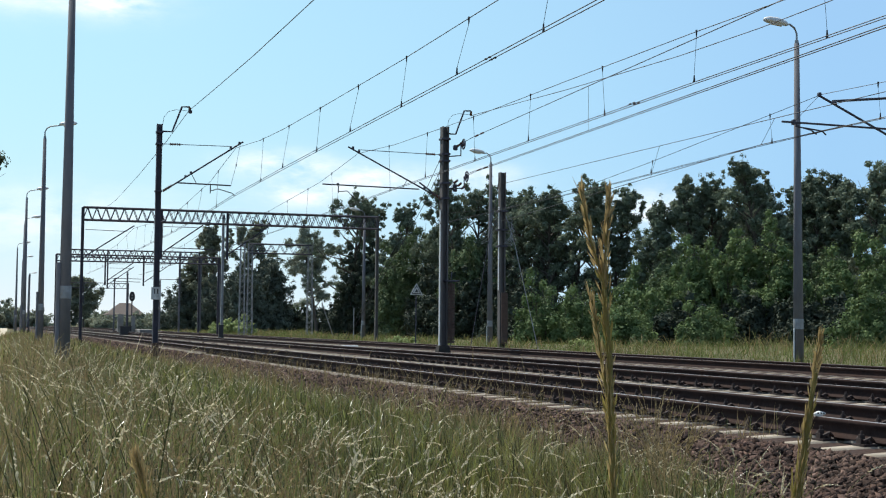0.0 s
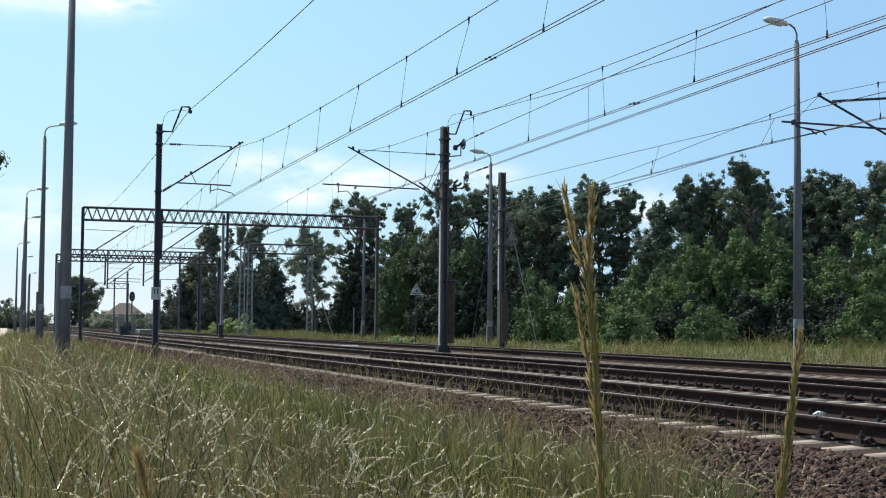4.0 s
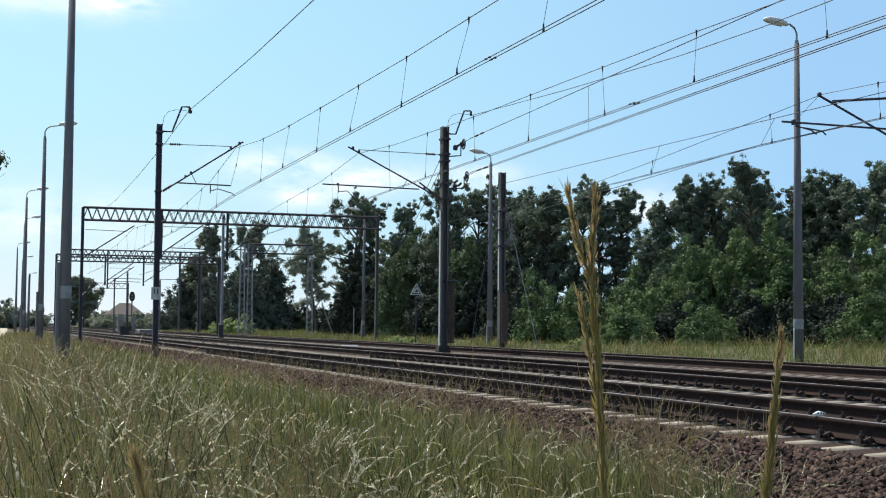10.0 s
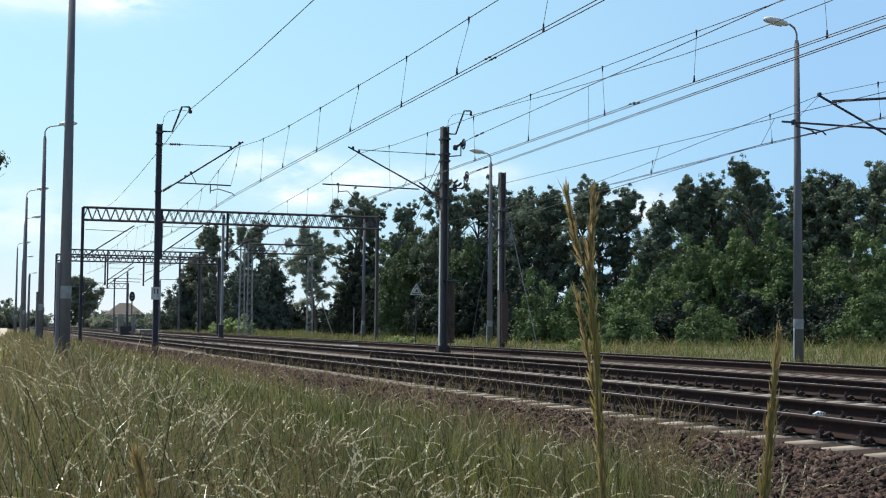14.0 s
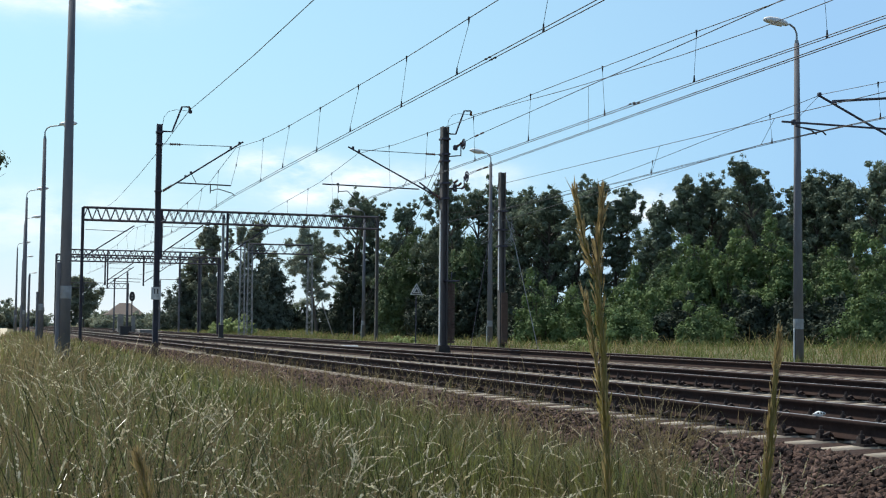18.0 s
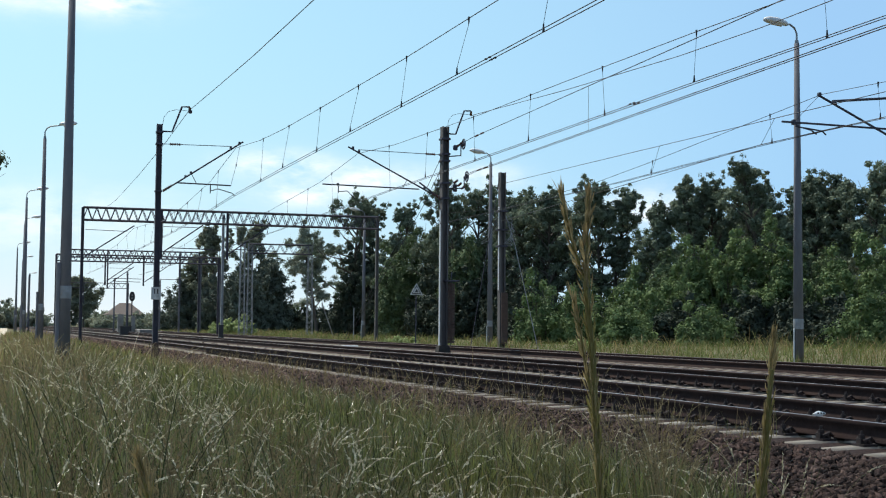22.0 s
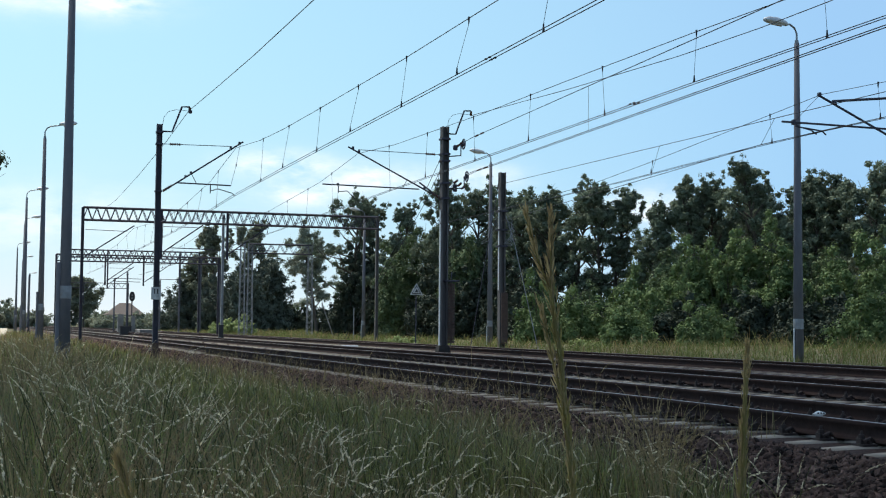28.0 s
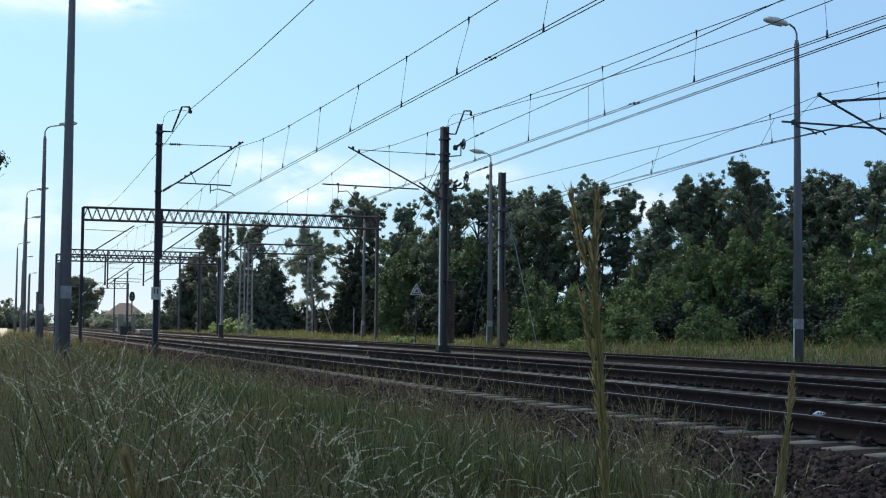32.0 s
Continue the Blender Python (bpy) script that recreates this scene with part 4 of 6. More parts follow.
def far_house():
    e = empty("house", 24.8, 260.0, -0.2, "distant rendered house with a brown hipped roof", "house")
    part("wall", box(bmesh.new(), (0, 0, 1.3), (6.2, 6, 2.8), 0.05), M_WALL, e)
    bm = bmesh.new()
    v = [bm.verts.new(q) for q in ((-3.5, -3.5, 2.6), (3.5, -3.5, 2.6), (3.5, 3.5, 2.6), (-3.5, 3.5, 2.6), (-0.9, 0, 4.8), (1.1, 0, 4.8))]
    for f in ((0, 1, 5, 4), (1, 2, 5), (2, 3, 4, 5), (3, 0, 4), (3, 2, 1, 0)):
        bm.faces.new([v[i] for i in f])
    part("roof", bm, M_ROOF, e)
    for x in (-1.8, 1.8):
        w = part("window", box(bmesh.new(), (x, -3.03, 1.6), (1.1, 0.06, 1.2), 0.01), M_WHITE, e)
        part("pane", box(bmesh.new(), (x, -3.07, 1.6), (0.9, 0.02, 1.0)), M_BLACK, w)
    p = new("platform", None)
    tagged(p, "low grey concrete platform beside the far tracks", "platform", kind="structure")
    p.matrix_basis = pose(15.2, 148, -0.3)
    part("platform_edge", box(bmesh.new(), (0, 0, 0.25), (1.6, 26, 0.5), 0.03), M_PLATFORM, p)


far_house()


# ---- trees ----
def leaf_cloud(rng, cen, rad, per, size, flat=0.85, up=0.35):
    """Leaf sprays on the skin of rounded clumps, a few larger ones inside. Returns verts and faces."""
    cen, rad = np.asarray(cen, dtype=float), np.asarray(rad, dtype=float)
    count = np.maximum(8, (per * (rad / np.mean(rad)) ** 2)).astype(int)
    c, r = np.repeat(cen, count, 0), np.repeat(rad, count)
    n = len(c)
    d = rng.normal(size=(n, 3))
    d /= np.linalg.norm(d, axis=1)[:, None] + 1e-9
    # each clump has knobs of its own, so that its outline is uneven
    wob = np.repeat(rng.uniform(0, 6.28, (len(cen), 3)), count, 0)
    knob = 1 + 0.22 * np.sin(3.1 * d[:, 0] + wob[:, 0]) * np.sin(3.7 * d[:, 2] + wob[:, 1]) + 0.16 * np.sin(6 * d[:, 1] + wob[:, 2])
    inner = rng.rand(n) < 0.12
    reach = np.where(inner, rng.uniform(0.1, 0.55, n), rng.uniform(0.6, 1.0, n) + 0.35 * rng.rand(n) ** 4) * knob
    pos = c + d * (r * reach)[:, None] * np.array([1, 1, flat])
    nor = d + rng.normal(size=(n, 3)) * 0.32
    nor[:, 2] += up
    nor /= np.linalg.norm(nor, axis=1)[:, None]
    t = np.cross(nor, rng.normal(size=(n, 3)))
    t /= np.linalg.norm(t, axis=1)[:, None] + 1e-9
    b = np.cross(nor, t)
    s = (size * rng.uniform(0.6, 1.35, n) * np.where(inner, 2.3, 1.0))[:, None]
    v = np.stack([pos - t * s, pos + t * s * 0.55 + b * s * 0.72, pos + t * s * 0.7 - b * s * 0.62], 1).reshape(-1, 3)
    return v, 3 * np.arange(n)[:, None] + np.array([[0, 1, 2]])


def sticks(segs, sides=5):
    """Open tapered tubes for many segments (a, b, r0, r1) in one go."""
    a, b = np.array([s[0] for s in segs], dtype=float), np.array([s[1] for s in segs], dtype=float)
    r0, r1 = np.array([s[2] for s in segs]), np.array([s[3] for s in segs])
    d = b - a
    d /= np.linalg.norm(d, axis=1)[:, None] + 1e-9
    ref = np.where(np.abs(d[:, 2:3]) < 0.9, np.array([[0.0, 0, 1]]), np.array([[1.0, 0, 0]]))
    s = np.cross(d, ref)
    s /= np.linalg.norm(s, axis=1)[:, None] + 1e-9
    t = np.cross(d, s)
    w = 2 * np.pi * np.arange(sides) / sides
    ring = s[:, None, :] * np.cos(w)[None, :, None] + t[:, None, :] * np.sin(w)[None, :, None]
    v = np.concatenate([a[:, None] + ring * r0[:, None, None], b[:, None] + ring * r1[:, None, None]], 1).reshape(-1, 3)
    i = np.arange(sides)
    q = np.stack([i, (i + 1) % sides, sides + (i + 1) % sides, sides + i], 1)
    return v, (q[None] + 2 * sides * np.arange(len(a))[:, None, None]).reshape(-1, 4)


def crooked(rng, a, d, length, steps, wander, rise):
    """Points of a crooked shoot that bends upwards."""
    pts, q, d = [np.array(a, dtype=float)], np.array(a, dtype=float), np.array(d, dtype=float)
    for _ in range(steps):
        d = d + rng.normal(size=3) * wander + np.array([0, 0, rise])
        d /= np.linalg.norm(d)
        q = q + d * (length / steps)
        pts.append(q)
    return pts


def shoot(segs, pts, r0, r1):
    n = len(pts) - 1
    for i in range(n):
        segs.append((pts[i], pts[i + 1], r0 + (r1 - r0) * i / n, r0 + (r1 - r0) * (i + 1) / n))


def tree_base(kind, x, y, label, group):
    return empty(kind, x, y, ground_z(x, y) - 0.05, label, "tree" if kind == "tree" else "shrub", group)


def finish_tree(e, segs, v, f, mat):
    wood = new("trunk", mesh_arrays("trunk", *[q if k == 0 else [q] for k, q in enumerate(sticks(segs, 4))], [M_BARK], smooth=True))
    wood.parent = e
    crown = new("crown", mesh_arrays("crown", v, [f], [mat]))
    crown.parent = e


def tall_tree(x, y, h, w, seed, mat, label, low=0.17, limbs=33, per=50, leaf=0.09, clump=0.35, gaps=0.0, lean=0.0, top=0.5):
    """A broad-leaved tree grown limb by limb, with leaf clumps along its twigs.
    low: where the crown begins; gaps: share of bare twigs; top: how far up the crown is widest."""
    rng = np.random.RandomState(seed)
    e = tree_base("tree", x, y, label, "trees behind the railway")
    segs, cen, rad, ends = [], [], [], []
    tr = h * 0.013 + 0.05
    top = top * rng.uniform(0.85, 1.35)
    leader = crooked(rng, (0, 0, 0), (lean, 0, 1), h * 0.93, 9, 0.07, 0.06)
    shoot(segs, leader, tr, 0.03)
    for k in range(limbs):
        t = low + (0.96 - low) * ((k + rng.rand()) / limbs) ** 0.85
        i = min(8, int(t * 9))
        at = leader[i] + (leader[i + 1] - leader[i]) * (t * 9 - i) * 0.95
        wide = (0.45 + 0.55 * (t / top)) if t < top else max(0.2, 1 - 0.8 * ((t - top) / (1 - top)) ** 1.5)
        reach = max(0.5, w * 0.58 * wide * rng.uniform(0.6, 1.2))
        a = k * 2.39996 + rng.uniform(-0.4, 0.4)
        tilt = rng.uniform(0.15, 1.0) + 1.3 * max(0.0, t - 0.45)
        d = np.array([math.cos(a), math.sin(a), tilt])
        pts = crooked(rng, at, d / np.linalg.norm(d), reach * 1.12, 5, 0.2, 0.05)
        shoot(segs, pts, tr * (0.55 - 0.3 * t), 0.014)
        if t > 0.55:
            ends.append(pts[-1])
        if rng.rand() >= gaps * 0.5:
            cen.append(pts[-1]); rad.append(clump * rng.uniform(0.7, 1.2))
        for j in range(5):
            m = 2 + j % 4
            root = pts[m] if m < 6 else pts[5]
            tw = rng.normal(size=3)
            tw[2] = abs(tw[2]) * 0.5 + 0.1
            tw = tw / np.linalg.norm(tw) + 0.5 * d / np.linalg.norm(d)
            twig = crooked(rng, root, tw / np.linalg.norm(tw), reach * rng.uniform(0.22, 0.46), 2, 0.2, 0.05)
            shoot(segs, twig, 0.018, 0.007)
            if rng.rand() >= gaps:
                cen.append(twig[-1]); rad.append(clump * rng.uniform(0.45, 1.25))
                if rng.rand() < 0.35:
                    cen.append(twig[1]); rad.append(clump * rng.uniform(0.4, 0.8))
    # upright shoots that make the top ragged
    for k in range(min(9, len(ends))):
        pts = crooked(rng, ends[-1 - k], (rng.normal() * 0.3, rng.normal() * 0.3, 1), h * rng.uniform(0.05, 0.11), 3, 0.16, 0.1)
        shoot(segs, pts, 0.014, 0.006)
        for q in pts + [(pts[1] + pts[2]) / 2]:
            cen.append(q + rng.normal(size=3) * 0.15); rad.append(clump * rng.uniform(0.35, 0.8))
    cen, rad = np.array(cen), np.array(rad)
    cen[:, 2] *= np.where(cen[:, 2] > h * 0.6, min(1.0, h * 1.03 / (cen[:, 2].max() + 0.25)), 1.0)
    v, f = leaf_cloud(rng, cen, rad, per, leaf)
    finish_tree(e, segs, v, f, mat)
    return e


def bush(x, y, h, w, seed, mat, label, per=92, leaf=0.085, clump=0.46, stems=8.0, kind="shrub", skirt=True):
    """A dense shrub: stems that fan out to an uneven dome, clothed in leaf clumps down to the ground."""
    rng = np.random.RandomState(seed)
    e = tree_base(kind, x, y, label, "shrubs behind the railway" if kind == "shrub" else "trees behind the railway")
    segs, cen, rad = [], [], []
    ph = rng.uniform(0, 6.28, 3)
    for k in range(int(stems * w)):
        a, u = k * 2.39996 + rng.uniform(-0.3, 0.3), math.sqrt(rng.rand())
        bump = 1 + 0.2 * math.sin(2 * a + ph[0]) * u + 0.16 * math.sin(5 * a + ph[1]) * u
        top = h * (1 - (0.62 * u ** 2.2 if h < 8 else 0.42 * u ** 3)) * rng.uniform(0.62, 1.02) * min(1.08, bump)
        tip = np.array([math.cos(a) * u * w * 0.5 * bump, math.sin(a) * u * w * 0.5 * bump, max(0.3, top - clump * 0.6)])
        foot = np.array([tip[0] * 0.45, tip[1] * 0.45, 0.0])
        mid = foot + (tip - foot) * 0.55 + np.append(rng.normal(size=2) * 0.18, 0)
        segs += [(foot, mid, 0.03, 0.02), (mid, tip, 0.02, 0.008)]
        for t in np.linspace(0.25 + 0.3 * (1 - u) if skirt else 0.66, 1.0, 3 + int(h > 5) + 2 * int(h > 8)):
            q = mid + (tip - mid) * (t * 2 - 1) if t > 0.5 else foot + (mid - foot) * t * 2
            out = np.array([math.cos(a) * u, math.sin(a) * u, 0]) * w * 0.1 * (1 - t)
            cen.append(q + out + rng.normal(size=3) * clump * 0.5)
            rad.append(clump * rng.uniform(0.5, 1.25) * (1.25 - 0.5 * t))
    n = int(7 * w) if skirt else 2
    a = rng.uniform(0, 6.28, n)
    q = np.stack([np.cos(a) * w * 0.46, np.sin(a) * w * 0.46, rng.uniform(0.15, h * 0.35, n)], 1) * rng.uniform(0.75, 1.05, (n, 1))
    cen, rad = np.concatenate([np.array(cen), q]), np.concatenate([np.array(rad), clump * rng.uniform(0.6, 1.2, n)])
    cen[:, 2] = np.clip(cen[:, 2], 0.12, max(0.3, h - 0.25))
    v, f = leaf_cloud(rng, cen, rad, per, leaf, 1.1, 0.3)
    v[:, 2] = np.maximum(v[:, 2], 0.03)
    finish_tree(e, segs, v, f, mat)
    return e


OAK = "tall dark green broad-leaved tree behind the railway"
OPEN = "tall open-crowned tree with leaf clumps on bare limbs"
DIM = "dense dark green shrub under the taller trees"
BUSH = "dense bright green shrub at the foot of the trees"
FAR = "pale grey-green shrub in the distance by the line"


def place(bearing, dist):
    a = radians(bearing)
    return dist * math.sin(a), dist * math.cos(a)


# bearing from the track's direction in degrees, distance, height, crown width, seed
TALL = [(14.5, 122, 13.3, 6.6, 11), (15.6, 124, 12.7, 4.6, 12), (17.0, 124, 12.4, 3.2, 13), (18.5, 108, 9.2, 4.6, 14), (19.35, 104, 12.0, 4.4, 15), (20.1, 105, 12.2, 4.8, 35),
        (20.9, 103, 11.4, 5.4, 16), (21.6, 100, 11.0, 5.2, 17), (22.6, 98, 10.8, 5.0, 18), (23.5, 97, 11.0, 4.8, 19), (24.4, 96, 11.5, 4.6, 20),
        (25.1, 95, 11.4, 4.0, 21), (27.85, 92, 9.7, 3.2, 22), (30.1, 92, 11.2, 4.0, 23), (31.1, 94, 10.9, 4.2, 24), (32.9, 91, 11.3, 3.8, 36), (32.2, 90, 12.0, 4.6, 25),
        (33.4, 89, 11.0, 4.4, 26), (34.6, 88, 10.7, 4.4, 27), (36.4, 86, 11.0, 4.2, 28), (38.4, 84, 12.0, 6.5, 29), (40.8, 83, 12.0, 7.0, 30), (-2.35, 60, 11.5, 6.0, 31)]
BACK = [(28.3, 101, 8.0, 3.6, 121), (29.6, 101, 9.2, 4.8, 122), (30.7, 100, 9.6, 5.0, 123), (31.9, 99, 10.0, 5.0, 124), (33.1, 98, 9.6, 5.0, 125), (34.4, 97, 9.6, 5.0, 126), (35.6, 96, 9.6, 5.0, 127), (37.2, 95, 10.4, 5.6, 128),
        (21.0, 108, 9.4, 5.2, 129), (23.0, 106, 9.2, 4.4, 130), (18.0, 118, 9.0, 5.4, 132)]
THIN = [(25.5, 95, 11.0, 2.7, 32), (29.5, 92, 11.4, 3.0, 33), (16.3, 118, 9.0, 4.5, 34)]
# tall trees whose lower crown is thick and catches the sun
LEAFY = [(17.2, 111, 10.3, 5.2, 41), (20.0, 100, 8.6, 4.6, 42)]
# very dark shrubs fill the wood's shaded hollows; their colour carries the shade
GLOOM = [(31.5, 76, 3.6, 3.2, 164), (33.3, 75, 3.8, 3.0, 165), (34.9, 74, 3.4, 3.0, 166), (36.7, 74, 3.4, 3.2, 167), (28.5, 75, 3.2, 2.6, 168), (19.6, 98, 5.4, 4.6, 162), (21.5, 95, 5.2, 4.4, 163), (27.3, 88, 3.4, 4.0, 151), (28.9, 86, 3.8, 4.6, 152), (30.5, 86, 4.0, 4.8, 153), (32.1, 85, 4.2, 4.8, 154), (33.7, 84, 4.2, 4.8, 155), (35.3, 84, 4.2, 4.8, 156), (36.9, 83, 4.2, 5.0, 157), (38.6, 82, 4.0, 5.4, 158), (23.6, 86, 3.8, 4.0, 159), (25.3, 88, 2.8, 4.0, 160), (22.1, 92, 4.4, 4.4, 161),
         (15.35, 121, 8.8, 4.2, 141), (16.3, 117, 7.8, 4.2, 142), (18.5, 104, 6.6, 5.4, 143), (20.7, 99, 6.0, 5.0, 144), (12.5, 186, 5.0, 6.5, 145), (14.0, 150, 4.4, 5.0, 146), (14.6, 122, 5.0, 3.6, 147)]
# shrubs sorted by the light they stand in; the leaf colour paints it
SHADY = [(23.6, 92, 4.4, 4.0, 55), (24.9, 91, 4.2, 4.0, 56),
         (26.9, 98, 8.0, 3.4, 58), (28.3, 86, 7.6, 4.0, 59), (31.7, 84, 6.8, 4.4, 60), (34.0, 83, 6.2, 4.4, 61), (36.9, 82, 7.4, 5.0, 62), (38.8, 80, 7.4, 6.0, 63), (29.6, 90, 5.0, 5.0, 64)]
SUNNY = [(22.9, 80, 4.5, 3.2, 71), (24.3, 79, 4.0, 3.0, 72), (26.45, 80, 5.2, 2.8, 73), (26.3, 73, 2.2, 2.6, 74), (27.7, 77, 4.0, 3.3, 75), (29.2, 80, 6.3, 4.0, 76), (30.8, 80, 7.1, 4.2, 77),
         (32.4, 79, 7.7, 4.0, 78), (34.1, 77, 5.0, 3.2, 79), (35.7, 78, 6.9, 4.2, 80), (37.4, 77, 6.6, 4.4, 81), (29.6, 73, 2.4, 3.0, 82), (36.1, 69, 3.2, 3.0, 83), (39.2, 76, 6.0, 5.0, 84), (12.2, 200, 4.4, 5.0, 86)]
for bearing, dist, h, w, seed in TALL:
    tall_tree(*place(bearing, dist), h, w, seed, M_OAK, OAK, gaps=0.17)
for bearing, dist, h, w, seed in BACK:
    tall_tree(*place(bearing, dist), h, w, seed, M_OAK, OAK, limbs=20, per=44, leaf=0.1, clump=0.44, gaps=0.1)
for bearing, dist, h, w, seed in THIN:
    tall_tree(*place(bearing, dist), h, w, seed, M_OAK, OPEN, low=0.3, limbs=22, per=62, clump=0.34, gaps=0.25)
for bearing, dist, h, w, seed in LEAFY:
    bush(*place(bearing, dist), h, w, seed, M_BUSH_DIM, "thick-crowned green tree with foliage to the ground", per=84, leaf=0.098, clump=0.5, kind="tree")
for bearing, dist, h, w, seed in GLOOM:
    bush(*place(bearing, dist), h, w, seed, M_GLOOM, "very dark dense shrub under the taller trees", leaf=0.11)
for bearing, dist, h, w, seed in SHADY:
    bush(*place(bearing, dist), h, w, seed, M_BUSH_DIM, DIM)
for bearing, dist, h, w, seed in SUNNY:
    bush(*place(bearing, dist), h, w, seed, M_BUSH_LIT, BUSH, leaf=0.085 if dist < 100 else 0.15, clump=0.44 if dist < 100 else 0.7, skirt=h < 4.6)
# the group by the far curve
for bearing, dist, h, w, seed in ((9.3, 184, 14.2, 6.4, 91), (10.4, 182, 14.5, 6.4, 92), (8.7, 190, 10.4, 4.0, 93)):
    tall_tree(*place(bearing, dist), h, w, seed, M_LOOSE, "tall loose-crowned grey-green tree by the line", 0.3, 24, 56, 0.15, 0.52, 0.2)
for bearing, dist, h, w, seed in ((11.5, 176, 10.6, 4.6, 94), (10.95, 178, 10.0, 5.2, 99), (10.5, 172, 9.0, 5.0, 95), (8.1, 192, 9.4, 4.6, 96), (9.3, 180, 8.0, 6.0, 97), (7.4, 200, 6.6, 3.4, 98)):
    bush(*place(bearing, dist), h, w, seed, M_SPRUCE, "very dark dense tree by the line", per=60, leaf=0.15, clump=0.7, kind="tree")
tall_tree(*place(13.35, 148), 12.0, 4.8, 101, M_POPLAR, "thin grey-green tree with a see-through crown", 0.22, 30, 84, 0.095, 0.5, 0.06, lean=-0.09, top=0.5)
for bearing, dist, h, w, seed in ((3.85, 300, 11.0, 6.4, 102), (3.3, 304, 8.4, 5.0, 103)):
    tall_tree(*place(bearing, dist), h, w, seed, M_LOOSE, OAK, 0.1, 22, 50, 0.24, 0.9)
bush(*place(9.9, 128), 2.0, 4.2, 104, M_ELDER, "pale yellow-green flowering shrub by the line", per=30, leaf=0.12, clump=0.4)
for bearing, dist, h, w, seed in ((5.0, 310, 3.6, 14, 105), (6.4, 310, 3.8, 14, 106), (7.2, 250, 4, 9, 107), (1.4, 320, 6.0, 12, 108), (0.4, 300, 6.5, 12, 109), (-1.2, 290, 7, 12, 110), (4.9, 245, 2.4, 6, 111), (6.0, 245, 2.8, 7, 112)):
    bush(*place(bearing, dist), h, w, seed, M_LOOSE, FAR, per=30, leaf=0.3, clump=0.9, stems=4.0)
for bearing, dist, h, w, seed in ((16.7, 71, 0.7, 1.2, 113), (17.15, 70, 0.6, 1.0, 114), (24.6, 62, 0.6, 1.0, 115)):
    bush(*place(bearing, dist), h, w, seed, M_ELDER, "low pale flowering weeds on the verge", per=40, leaf=0.05, clump=0.16)


def far_woods():
    """A distant hedge of trees closing the horizon all round."""
    rng = np.random.RandomState(77)
    cen, rad = [], []
    for k in range(900):
        a = rng.uniform(0, 6.2832)
        dist = rng.uniform(420, 520)
        cen.append((dist * math.sin(a), dist * math.cos(a), rng.uniform(0.0, 2.0)))
        rad.append(rng.uniform(2.5, 4.5))
    v, f = leaf_cloud(rng, np.array(cen), np.array(rad), 40, 1.0)
    tagged(new("far_woods", mesh_arrays("far_woods", v, [f], [M_OAK])), "distant belt of dark green trees on the horizon", "woods", kind="stuff")


far_woods()


# ---- grass ----
def blades(rng, x, y, z, height, width, bend, ang):
    """Tapered arching blades: seven points each, two quads and one triangle."""
    n = len(x)
    ca, sa = np.cos(ang), np.sin(ang)
    f = ang + np.pi / 2 + rng.normal(size=n) * 0.6
    s = np.stack([np.cos(f) * width / 2, np.sin(f) * width / 2, np.zeros(n)], 1)
    p0 = np.stack([x, y, z], 1)

    def at(u):
        out = height * bend * (0.25 * u + 0.75 * u ** 2.2)
        return p0 + np.stack([ca * out, sa * out, height * (u - 0.30 * np.minimum(bend, 1.2) * u ** 2.6)], 1)

    p1, p2, p3 = at(0.42), at(0.75), at(1.0)
    v = np.stack([p0 - s, p0 + s, p1 + s * 0.9, p1 - s * 0.9, p2 + s * 0.6, p2 - s * 0.6, p3], 1).reshape(-1, 3)
    k = 7 * np.arange(n)[:, None]
    quads = np.concatenate([k + np.array([[0, 1, 2, 3]]), k + np.array([[3, 2, 4, 5]])], 1).reshape(-1, 4)
    return v, quads, k + np.array([[5, 4, 6]])


def meadow_height(x, y):
    return 0.44 + 0.52 * np.clip((2.1 - x + 0.03 * y) / 1.7, 0, 1) + 0.07 * np.sin(x * 2.1 + y * 0.7) + 0.20 * np.clip((x - 3.0) / 1.4, 0, 1) - 0.16 * np.clip((x - 5.2) / 0.8, 0, 1)


def soil_z(x, y):
    return np.array([max(ground_z(a, b), bed_z(a)) if a > 5.55 else ground_z(a, b) for a, b in zip(x, y)])


